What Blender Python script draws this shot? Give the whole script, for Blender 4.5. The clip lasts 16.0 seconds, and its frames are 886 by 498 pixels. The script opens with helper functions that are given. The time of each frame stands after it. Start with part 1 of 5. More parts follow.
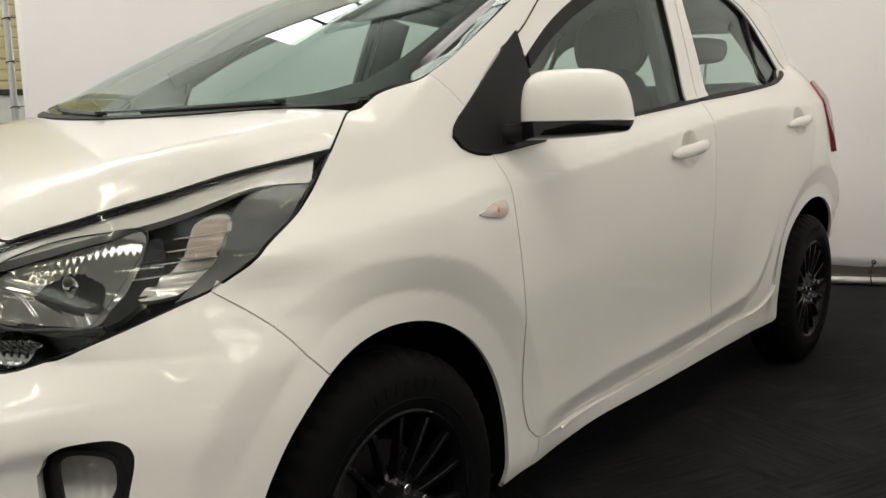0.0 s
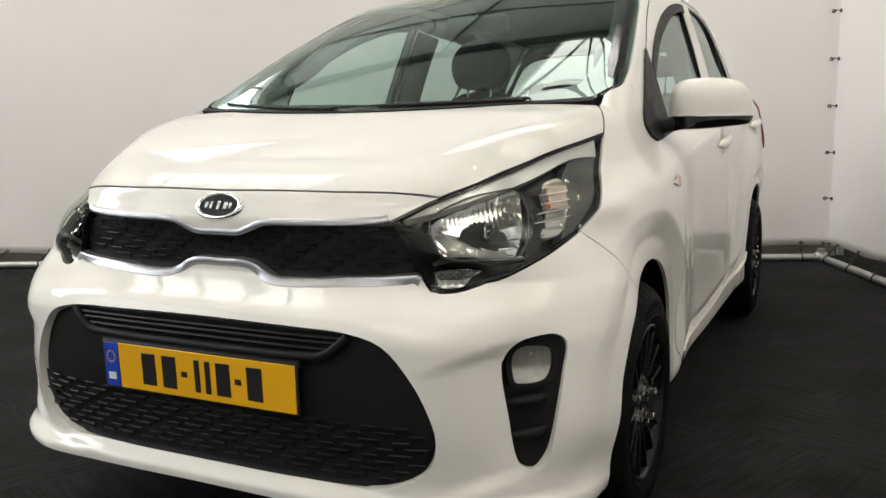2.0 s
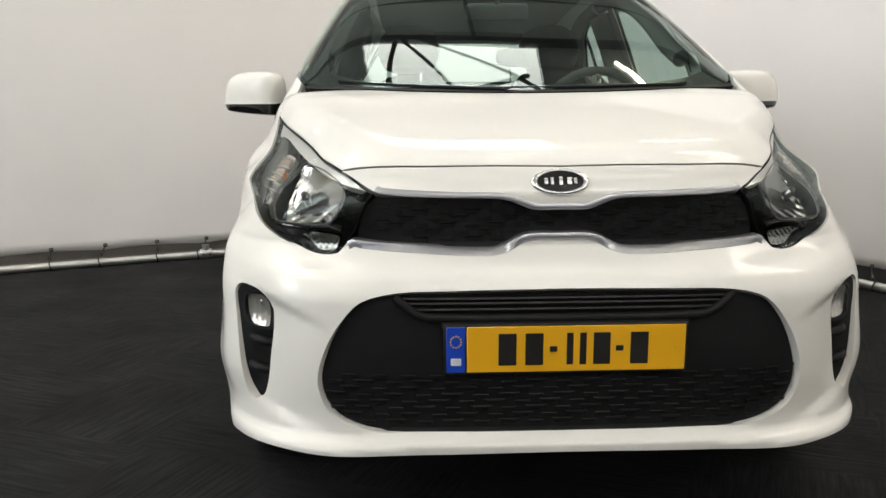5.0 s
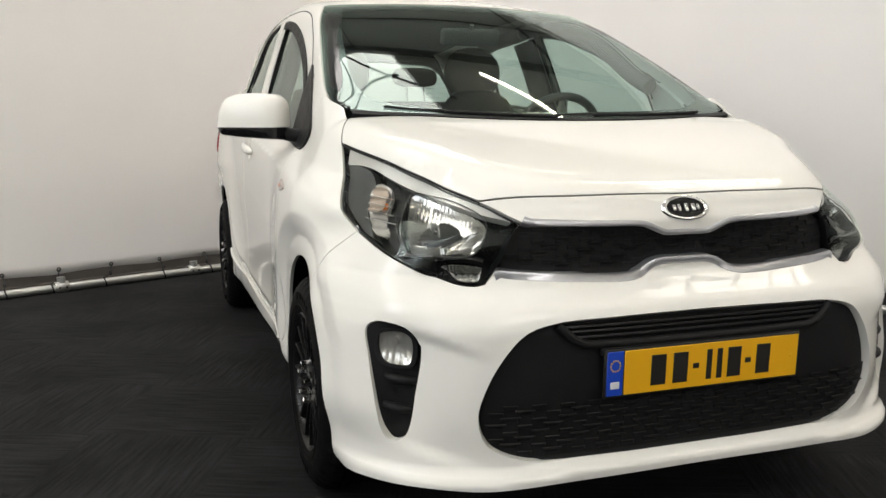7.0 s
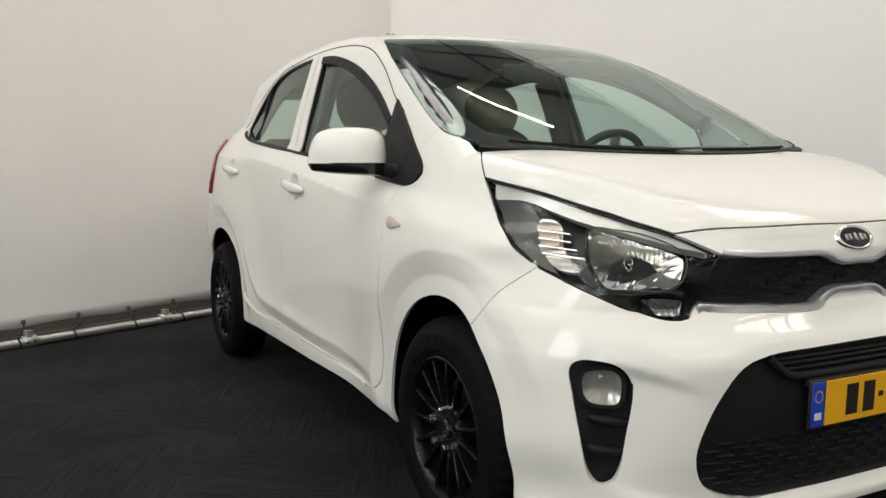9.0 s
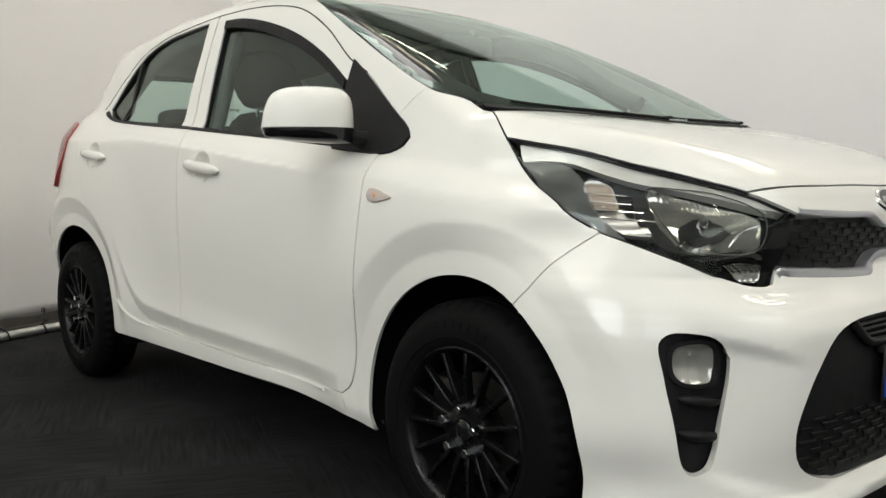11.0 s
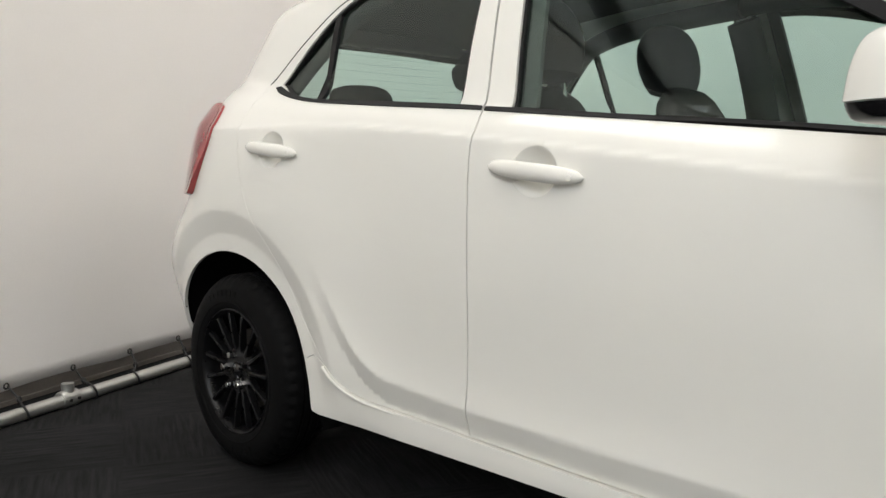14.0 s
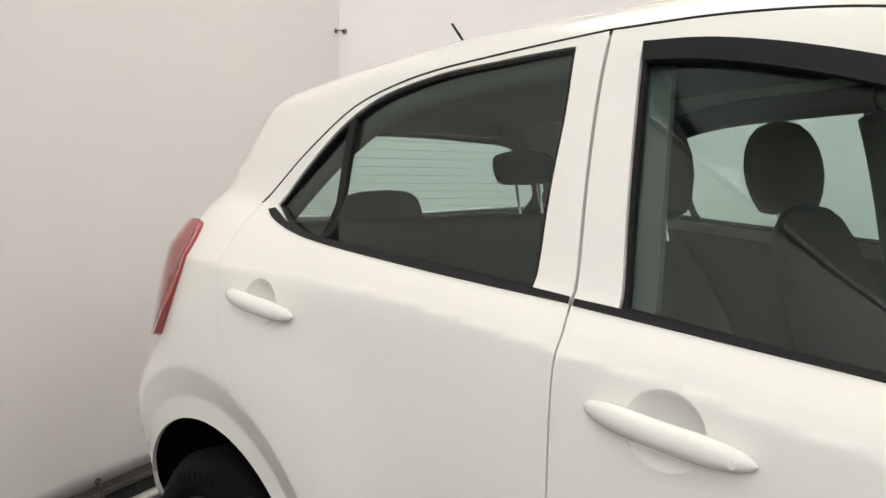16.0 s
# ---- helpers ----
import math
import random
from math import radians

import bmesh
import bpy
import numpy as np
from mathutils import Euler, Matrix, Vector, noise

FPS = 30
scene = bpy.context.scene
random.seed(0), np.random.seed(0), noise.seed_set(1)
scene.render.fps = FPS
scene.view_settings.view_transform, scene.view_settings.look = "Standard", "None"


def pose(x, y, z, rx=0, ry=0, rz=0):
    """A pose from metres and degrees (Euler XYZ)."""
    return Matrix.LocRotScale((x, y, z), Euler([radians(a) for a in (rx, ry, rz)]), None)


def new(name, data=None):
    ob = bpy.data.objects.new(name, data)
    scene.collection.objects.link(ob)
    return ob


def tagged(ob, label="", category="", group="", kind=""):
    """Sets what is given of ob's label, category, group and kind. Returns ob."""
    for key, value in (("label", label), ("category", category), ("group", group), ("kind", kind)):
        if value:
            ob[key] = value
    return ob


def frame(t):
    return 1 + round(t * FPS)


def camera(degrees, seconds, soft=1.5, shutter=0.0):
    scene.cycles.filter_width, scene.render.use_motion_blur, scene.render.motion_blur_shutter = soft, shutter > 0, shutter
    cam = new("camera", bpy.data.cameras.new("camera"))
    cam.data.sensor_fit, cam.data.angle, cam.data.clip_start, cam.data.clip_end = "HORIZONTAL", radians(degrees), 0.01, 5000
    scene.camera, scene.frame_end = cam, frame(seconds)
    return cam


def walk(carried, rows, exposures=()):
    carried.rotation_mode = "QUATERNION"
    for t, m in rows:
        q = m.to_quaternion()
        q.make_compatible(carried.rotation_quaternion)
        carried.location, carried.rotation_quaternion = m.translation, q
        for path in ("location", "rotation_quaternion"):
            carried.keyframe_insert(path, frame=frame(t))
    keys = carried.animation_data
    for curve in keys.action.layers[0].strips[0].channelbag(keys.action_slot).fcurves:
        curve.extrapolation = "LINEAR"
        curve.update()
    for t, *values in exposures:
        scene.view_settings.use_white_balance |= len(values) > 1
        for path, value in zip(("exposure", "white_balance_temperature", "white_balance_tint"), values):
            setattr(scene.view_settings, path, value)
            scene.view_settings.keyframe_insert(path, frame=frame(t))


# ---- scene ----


# camera and its way round the car
cam = camera(55.00, 16.0, soft=1.5)
ROWS = [
    (0, 1.0474, 1.7616, 0.9930, 81.089, 1.211, 129.435),
    (0.5, 1.3000, 1.6736, 0.9908, 81.480, 1.255, 127.664),
    (1, 1.5445, 1.5288, 0.9888, 81.674, 1.088, 124.489),
    (1.5, 1.7727, 1.3918, 0.9732, 81.758, 1.080, 120.275),
    (2, 2.0042, 1.2183, 0.9681, 81.604, 0.928, 115.835),
    (2.5, 2.1477, 0.9810, 0.9492, 81.528, 0.951, 111.686),
    (3, 2.2509, 0.7376, 0.9430, 81.354, 0.873, 107.115),
    (3.5, 2.3723, 0.4939, 0.9694, 81.652, 0.725, 102.256),
    (4, 2.4288, 0.2234, 0.9647, 81.459, 0.663, 96.767),
    (4.5, 2.4388, -0.0667, 0.9627, 81.095, 0.505, 92.456),
    (7, 2.2516, -1.1784, 1.0059, 81.264, -0.089, 70.647),
    (7.5, 2.2144, -1.3942, 1.0163, 83.339, -0.214, 69.408),
    (8, 2.1167, -1.5340, 0.9989, 84.081, -0.089, 68.718),
    (8.5, 2.0067, -1.6646, 0.9976, 84.067, 0.078, 66.307),
    (11, 1.3467, -2.0552, 0.8492, 85.296, -0.015, 47.864),
    (11.5, 1.1329, -2.0782, 0.8454, 85.011, -0.078, 47.523),
    (12, 0.8964, -2.1017, 0.8834, 84.944, 0.082, 47.195),
    (12.5, 0.6280, -2.1168, 0.8896, 85.008, -0.053, 46.737),
    (13, 0.3457, -2.0870, 0.8751, 84.713, 0.267, 46.192),
    (13.5, 0.0997, -2.0818, 0.8672, 84.638, 0.138, 46.138),
    (14, -0.1502, -2.0715, 0.8933, 84.612, 0.180, 46.044),
    (14.5, -0.3209, -2.0266, 0.9437, 84.532, 0.257, 46.087),
    (15, -0.5009, -1.9128, 0.9935, 84.461, 0.144, 46.254),
    (15.5, -0.6511, -1.7770, 1.0706, 84.761, -0.171, 46.346),
    (16, -0.6768, -1.6735, 1.1929, 85.420, -0.166, 46.820),
]
walk(cam, [(t, pose(x, y, z, rx, ry, rz)) for t, x, y, z, rx, ry, rz in ROWS],
     [(0, 1.08, 6730, 10), (2, 1.08, 6660, 10), (4.5, 1.10, 6580, 11), (7, 1.08, 6670, 11), (8.5, 0.95, 6670, 11), (11, 0.91, 6610, 8), (12, 0.90, 6600, 9), (13, 1.02, 6600, 10), (14, 1.10, 6600, 11), (15, 1.10, 6680, 12), (16, 1.04, 6680, 12)])

# light: skylight over the booth, high windows of the hall and its tubes
world = bpy.data.worlds.new("hall_sky")
world.use_nodes = True
scene.world = world
sky = world.node_tree.nodes.new("ShaderNodeTexSky")
sky.sky_type, sky.sun_disc, sky.sun_elevation, sky.sun_rotation = "NISHITA", False, radians(40), radians(120)
world.node_tree.links.new(sky.outputs[0], world.node_tree.nodes["Background"].inputs[0])
world.node_tree.nodes["Background"].inputs[1].default_value = 0.08


def window_light(name, m, w, h, watts, colour=(1, .98, .95)):
    lamp = bpy.data.lights.new(name, "AREA")
    lamp.shape, lamp.size, lamp.size_y, lamp.energy, lamp.color = "RECTANGLE", w, h, watts, colour
    ob = new(name, lamp)
    ob.matrix_world = m
    return ob


HALL_Z = 6.2
# skylights (x, y, width, depth) in the hall's ceiling, and a tall window in its side wall
SKYLIGHTS = [(-3.85, -.08, 2.6, 2.5, 2.5), (-.6, -4.7, 2.6, 3.2, 3.0), (-.3, 4.9, 2.2, 3.0, 3.7), (-.75, .55, 1.7, 2.9, .75), (6.4, .9, 2.6, 5.0, 2.7)]
for sx, sy, sw_, sd, bright in SKYLIGHTS:
    window_light("skylight_lamp", pose(sx, sy, HALL_Z + .16), sw_, sd, bright * math.pi * sw_ * sd, (1, .965, .90) if sy < 3 else (1, .945, .84))
# tall windows (x, width, sill, head, brightness) in the hall's east wall
EAST_Y = -6.6
# the two wider windows are unseen, added to light the car's right side
WINDOWS = [(1.6, 1.7, 2.6, 5.9, 5.2), (5.4, 3.2, 1.5, 5.9, 1.7), (-6.6, 4.2, 1.5, 5.9, 2.4)]
for wx, ww, w0, w1, bright in WINDOWS:
    window_light("window_lamp", pose(wx, EAST_Y - .24, (w0 + w1) / 2, 90, 0, 0), ww, w1 - w0, bright * math.pi * ww * (w1 - w0), (.94, .98, 1.0))


from mathutils.geometry import delaunay_2d_cdt

# ---- materials ----
def node_mat(name):
    m = bpy.data.materials.new(name)
    m.use_nodes = True
    nt = m.node_tree
    return m, nt, nt.nodes["Principled BSDF"]


def add(nt, kind, **values):
    n = nt.nodes.new(kind)
    for k, v in values.items():
        n.inputs[k.replace("_", " ")].default_value = v
    return n


def surface(name, colour, rough=.5, metal=0., vary=.06, grain=40., fine=300., bump=.0, coat=0., spec=.5, rough_vary=.06):
    """Principled surface with colour and roughness that vary at two scales, and a fine relief."""
    m, nt, p = node_mat(name)
    tex = nt.nodes.new("ShaderNodeTexCoord")
    big, small = add(nt, "ShaderNodeTexNoise", Scale=grain, Detail=3.), add(nt, "ShaderNodeTexNoise", Scale=fine, Detail=2.)
    for n in (big, small):
        nt.links.new(tex.outputs["Object"], n.inputs["Vector"])
    mixed = add(nt, "ShaderNodeMath")
    mixed.operation = "ADD"
    nt.links.new(big.outputs[0], mixed.inputs[0]), nt.links.new(small.outputs[0], mixed.inputs[1])
    scale = nt.nodes.new("ShaderNodeMapRange")
    scale.inputs[1].default_value, scale.inputs[2].default_value, scale.inputs[3].default_value, scale.inputs[4].default_value = .6, 1.4, 1 - vary, 1 + vary
    nt.links.new(mixed.outputs[0], scale.inputs[0])
    hue = nt.nodes.new("ShaderNodeHueSaturation")
    hue.inputs["Color"].default_value = (*colour, 1)
    nt.links.new(scale.outputs[0], hue.inputs["Value"])
    nt.links.new(hue.outputs[0], p.inputs["Base Color"])
    r = nt.nodes.new("ShaderNodeMapRange")
    r.inputs[1].default_value, r.inputs[2].default_value, r.inputs[3].default_value, r.inputs[4].default_value = .3, .7, max(rough - rough_vary, .01), rough + rough_vary
    nt.links.new(big.outputs[0], r.inputs[0]), nt.links.new(r.outputs[0], p.inputs["Roughness"])
    p.inputs["Metallic"].default_value, p.inputs["Coat Weight"].default_value, p.inputs["Coat Roughness"].default_value = metal, coat, .03
    p.inputs["Specular IOR Level"].default_value = spec
    if bump:
        b = add(nt, "ShaderNodeBump", Strength=bump, Distance=.002)
        nt.links.new(small.outputs[0], b.inputs["Height"]), nt.links.new(b.outputs[0], p.inputs["Normal"])
    return m


def glass(name, tint, clear=1.0, rough=.0, base=.06):
    """A thin pane: tinted see-through with a mirror gloss by Fresnel."""
    m = bpy.data.materials.new(name)
    m.use_nodes = True
    nt = m.node_tree
    nt.nodes.remove(nt.nodes["Principled BSDF"])
    see, gloss, facing, mix = add(nt, "ShaderNodeBsdfTransparent", Color=(*tint, 1)), add(nt, "ShaderNodeBsdfGlossy", Roughness=rough, Color=(.90, 1, .95, 1)), add(nt, "ShaderNodeLayerWeight", Blend=.5), nt.nodes.new("ShaderNodeMixShader")
    power, schlick = nt.nodes.new("ShaderNodeMath"), nt.nodes.new("ShaderNodeMath")
    power.operation, schlick.operation = "POWER", "MULTIPLY_ADD"
    power.inputs[1].default_value, schlick.inputs[1].default_value, schlick.inputs[2].default_value = 5.0, .93 - base if base > .05 else .45, base
    nt.links.new(facing.outputs["Facing"], power.inputs[0]), nt.links.new(power.outputs[0], schlick.inputs[0])
    nt.links.new(schlick.outputs[0], mix.inputs[0]), nt.links.new(see.outputs[0], mix.inputs[1]), nt.links.new(gloss.outputs[0], mix.inputs[2])
    nt.links.new(mix.outputs[0], nt.nodes["Material Output"].inputs[0])
    return m


def glow(name, colour, strength):
    m, nt, p = node_mat(name)
    p.inputs["Base Color"].default_value = (*colour, 1)
    p.inputs["Emission Color"].default_value, p.inputs["Emission Strength"].default_value = (*colour, 1), strength
    return m


PAINT = surface("white_car_paint", (.79, .777, .730), .45, vary=.010, grain=3, fine=900, coat=1.0, rough_vary=.02, spec=.06)
PAINT.node_tree.nodes["Principled BSDF"].inputs["Coat Roughness"].default_value, PAINT.node_tree.nodes["Principled BSDF"].inputs["Coat IOR"].default_value = .012, 1.36
BLACK = surface("black_trim_plastic", (.012, .012, .0125), .5, vary=.15, grain=25, fine=700, bump=.15, spec=.15)
LAMP_BLACK = surface("black_lamp_housing", (.007, .007, .0075), .30, vary=.1, grain=15, fine=300, spec=.25)
GLOSS_BLACK = surface("gloss_black_plastic", (.008, .008, .009), .12, vary=.1, grain=15, fine=300)
RUBBER = surface("tyre_rubber", (.0052, .0052, .0054), .62, vary=.2, grain=30, fine=400, bump=.25, spec=.06)
RIM = surface("black_wheel_paint", (.0045, .0045, .005), .30, vary=.15, grain=20, fine=300, spec=.2)
CHROME = surface("chrome", (.80, .80, .80), .10, 1., vary=.03, grain=20, rough_vary=.04)
SATIN = surface("satin_chrome", (.62, .62, .63), .28, 1., vary=.04, grain=30)
STEEL = surface("brake_steel", (.085, .08, .075), .45, 1., vary=.2, grain=40)
# near-black for wheel liners and floor pan; elsewhere shade put into the colour
CAVITY = surface("black_liner_and_shade", (.005, .005, .005), .8, vary=.2, grain=20, spec=.1)
CABIN = surface("dark_cabin_plastic", (.030, .031, .031), .6, vary=.12, grain=30, fine=500, bump=.2)
CLOTH = surface("black_seat_cloth", (.015, .015, .0155), .85, vary=.08, grain=40, fine=120, spec=.2)
LINER = surface("grey_headliner", (.105, .105, .10), .9, vary=.05, grain=50, fine=300, bump=.05)
RED = surface("red_tail_lens", (.34, .035, .04), .16, vary=.1, grain=20, coat=1.)
RED_DARK = surface("red_tail_lens_inner", (.25, .022, .028), .10, vary=.1, grain=20, coat=1.)
REPEATER = surface("clear_repeater_lens", (.66, .58, .53), .14, .35, vary=.12, grain=120, fine=400, bump=.2)
AMBER = surface("amber_bulb", (.75, .22, .05), .25, vary=.15, grain=60)
REFLECTOR = surface("lamp_reflector", (.31, .31, .305), .10, 1., vary=.08, grain=30, fine=90, rough_vary=.02)
FROST = surface("fluted_lamp_plastic", (.54, .52, .49), .16, .55, vary=.10, grain=60, fine=200, bump=.2)
GRILLE = surface("black_grille_plastic", (.0085, .0085, .009), .35, vary=.15, grain=25, fine=700, spec=.22)
AMBER_LENS = surface("amber_lamp_plastic", (.43, .35, .29), .22, .5, vary=.15, grain=60)
LAMP_STRIP = surface("silver_lamp_strip", (.62, .61, .59), .38, .5, vary=.05, grain=30)
TRIM = surface("satin_silver_trim", (.43, .435, .46), .34, .8, vary=.04, grain=30)
LAMP_GREY = surface("grey_lamp_bezel", (.045, .046, .045), .35, vary=.1, grain=30)
PLATE_Y = surface("yellow_plate", (.86, .44, .012), .35, vary=.03, grain=20, fine=400)
PLATE_B = surface("blue_plate_band", (.01, .06, .48), .35, vary=.05, grain=20)
PLATE_K = surface("plate_black", (.015, .014, .012), .4)
PLATE_W = surface("plate_white", (.7, .72, .75), .4)
GLASS = glass("tinted_window_glass", (.70, .825, .785))
LENS = glass("clear_lamp_lens", (.93, .94, .93), base=.024)
PIPE = surface("galvanised_pipe", (.52, .52, .50), .38, .85, vary=.12, grain=25, fine=200, bump=.15)
BOARD = surface("grey_brown_board", (.20, .175, .155), .6, vary=.15, grain=6, fine=120, bump=.1)
CORD = surface("black_bungee_cord", (.012, .012, .012), .6)
CURTAIN = surface("white_curtain_cloth", (.85, .825, .812), .75, vary=.02, grain=2, fine=160, bump=.08)
HALL = surface("hall_paint", (.82, .82, .79), .8, vary=.06, grain=.6, fine=30)
CEILING = surface("hall_ceiling_sheet", (.58, .58, .56), .8, vary=.08, grain=.6, fine=30)
BEAM = surface("dark_steel_beam", (.06, .06, .06), .6, vary=.1, grain=8)
SHUTTER = surface("yellow_shutter_paint", (.62, .55, .30), .5, vary=.08, grain=4)
TUBE = glow("fluorescent_tube", (1, .93, .74), 14)


def carpet(name):
    m, nt, p = node_mat(name)
    tex = nt.nodes.new("ShaderNodeTexCoord")
    turn_ = add(nt, "ShaderNodeMapping", Rotation=(0, 0, .411))
    nt.links.new(tex.outputs["Object"], turn_.inputs[0])
    check = add(nt, "ShaderNodeTexChecker", Scale=2.0)
    nt.links.new(turn_.outputs[0], check.inputs["Vector"])
    pile, patch, rib = add(nt, "ShaderNodeTexNoise", Scale=420., Detail=3.), add(nt, "ShaderNodeTexNoise", Scale=2.2, Detail=5.), []
    # loops woven in rows: the rows of neighbouring tiles lie crosswise
    for scale in ((72., 5.5, 1.), (5.5, 72., 1.)):
        stretch, streak = add(nt, "ShaderNodeMapping", Scale=scale), add(nt, "ShaderNodeTexNoise", Scale=1., Detail=2.)
        nt.links.new(turn_.outputs[0], stretch.inputs[0]), nt.links.new(stretch.outputs[0], streak.inputs["Vector"])
        rib.append(streak)
    for n in (pile, patch):
        nt.links.new(turn_.outputs[0], n.inputs["Vector"])
    ribs = nt.nodes.new("ShaderNodeMix")
    ribs.data_type = "FLOAT"
    nt.links.new(check.outputs["Fac"], ribs.inputs[0]), nt.links.new(rib[0].outputs[0], ribs.inputs[2]), nt.links.new(rib[1].outputs[0], ribs.inputs[3])
    total = add(nt, "ShaderNodeMath")
    total.operation = "MULTIPLY_ADD"
    nt.links.new(ribs.outputs[0], total.inputs[0])
    total.inputs[1].default_value = 2.2
    nt.links.new(pile.outputs[0], total.inputs[2])
    ramp = nt.nodes.new("ShaderNodeMapRange")
    ramp.inputs[1].default_value, ramp.inputs[2].default_value, ramp.inputs[3].default_value, ramp.inputs[4].default_value = 1.15, 2.05, .62, 1.42
    nt.links.new(total.outputs[0], ramp.inputs[0])
    dirt = nt.nodes.new("ShaderNodeMapRange")
    dirt.inputs[1].default_value, dirt.inputs[2].default_value, dirt.inputs[3].default_value, dirt.inputs[4].default_value = .3, .75, .7, 1.5
    nt.links.new(patch.outputs[0], dirt.inputs[0])
    both = add(nt, "ShaderNodeMath")
    both.operation = "MULTIPLY"
    nt.links.new(ramp.outputs[0], both.inputs[0]), nt.links.new(dirt.outputs[0], both.inputs[1])
    hue = nt.nodes.new("ShaderNodeHueSaturation")
    hue.inputs["Color"].default_value = (.0152, .0153, .0158, 1)
    nt.links.new(both.outputs[0], hue.inputs["Value"]), nt.links.new(hue.outputs[0], p.inputs["Base Color"])
    p.inputs["Roughness"].default_value = .9
    p.inputs["Specular IOR Level"].default_value = .08
    b = add(nt, "ShaderNodeBump", Strength=.5, Distance=.004)
    nt.links.new(total.outputs[0], b.inputs["Height"]), nt.links.new(b.outputs[0], p.inputs["Normal"])
    return m


CARPET = carpet("black_carpet_tiles")


# ---- mesh helpers ----
def mesh_part(name, verts, faces, mat, parent=None, label="", normals=None, smooth=True):
    me = bpy.data.meshes.new(name)
    me.from_pydata([tuple(map(float, v)) for v in verts], [], [tuple(map(int, f)) for f in faces])
    me.materials.append(mat)
    if smooth:
        me.polygons.foreach_set("use_smooth", [True] * len(me.polygons))
    me.update()
    if normals is None and smooth:
        me.set_sharp_from_angle(angle=radians(42))
    if normals is not None:
        me.normals_split_custom_set_from_vertices([tuple(map(float, n)) for n in normals])
    ob = new(name, me)
    ob.parent = parent
    if label:
        ob["label"] = label
    return ob


def part(name, bm, mat, parent=None, label="", smooth=True):
    me = bpy.data.meshes.new(name)
    bmesh.ops.recalc_face_normals(bm, faces=bm.faces)
    for f in bm.faces:
        f.smooth = smooth
    bm.to_mesh(me)
    bm.free()
    me.set_sharp_from_angle(angle=radians(38))
    me.materials.append(mat)
    ob = new(name, me)
    ob.parent = parent
    if label:
        ob["label"] = label
    return ob


def shared(name, me, m, parent):
    ob = new(name, me)
    ob.parent, ob.matrix_basis = parent, m
    return ob


def spline(pts, step=.02, closed=False):
    """A smooth line (centripetal Catmull-Rom) through points of any dimension."""
    p = np.array(pts, float)
    n = len(p)
    if n < 3:
        k = max(2, int(np.linalg.norm(p[-1] - p[0]) / step) + 1)
        return p[0] + np.linspace(0, 1, k)[:, None] * (p[-1] - p[0])
    ext = np.vstack([p[-1], p, p[0], p[1]]) if closed else np.vstack([2 * p[0] - p[1], p, 2 * p[-1] - p[-2]])
    out = []
    for i in range(n if closed else n - 1):
        a, b, c, d = ext[i:i + 4]
        t0, t1 = 0, max(np.linalg.norm(b - a), 1e-9) ** .5
        t2 = t1 + max(np.linalg.norm(c - b), 1e-9) ** .5
        t3 = t2 + max(np.linalg.norm(d - c), 1e-9) ** .5
        k = max(1, int(np.linalg.norm(c - b) / step + .5))
        for t in np.linspace(t1, t2, k, endpoint=False):
            a1, a2, a3 = (t1 - t) / t1 * a + t / t1 * b, (t2 - t) / (t2 - t1) * b + (t - t1) / (t2 - t1) * c, (t3 - t) / (t3 - t2) * c + (t - t2) / (t3 - t2) * d
            b1, b2 = (t2 - t) / t2 * a1 + t / t2 * a2, (t3 - t) / (t3 - t1) * a2 + (t - t1) / (t3 - t1) * a3
            out.append((t2 - t) / (t2 - t1) * b1 + (t - t1) / (t2 - t1) * b2)
    if not closed:
        out.append(p[-1])
    return np.array(out)


def joined(*runs):
    """One closed outline from runs of points that meet at corners."""
    out = []
    for r in runs:
        for q in r:
            if not out or np.linalg.norm(q - out[-1]) > 1e-4:
                out.append(np.array(q, float))
    if np.linalg.norm(out[0] - out[-1]) < 1e-4:
        out.pop()
    return np.array(out)


def mirrored(half):
    """A closed outline from its half at u >= 0, whose ends lie on u = 0."""
    half = np.array(half)
    other = half[::-1] * [-1, 1]
    return joined(half, other)


def inside(poly, pts):
    x, y = pts[:, 0][:, None], pts[:, 1][:, None]
    a, b = poly, np.roll(poly, -1, 0)
    cross = ((a[:, 1] > y) != (b[:, 1] > y)) & (x < (b[:, 0] - a[:, 0]) * (y - a[:, 1]) / (b[:, 1] - a[:, 1] + 1e-15) + a[:, 0])
    return cross.sum(1) % 2 == 1


def shrink(poly, d):
    a, b, c = np.roll(poly, 1, 0), poly, np.roll(poly, -1, 0)
    area = (b[:, 0] * c[:, 1] - c[:, 0] * b[:, 1]).sum()
    t = c - a
    t /= np.linalg.norm(t, axis=1, keepdims=True) + 1e-12
    nrm = np.stack([-t[:, 1], t[:, 0]], 1) * (1 if area > 0 else -1)
    return poly + nrm * d


# ---- laying pieces on the body's form ----
FRONT_C, REAR_C, ARC_Z, RING = -.35, -1.9, .9, .75


def to_front(p):
    x, y, z = np.asarray(p, float).reshape(-1, 3).T
    return np.stack([RING * np.arctan2(y, x - FRONT_C), z], 1)


def to_arc(p):
    x, y, z = np.asarray(p, float).reshape(-1, 3).T
    return np.stack([x, .7 * np.arctan2(z - ARC_Z, y)], 1)


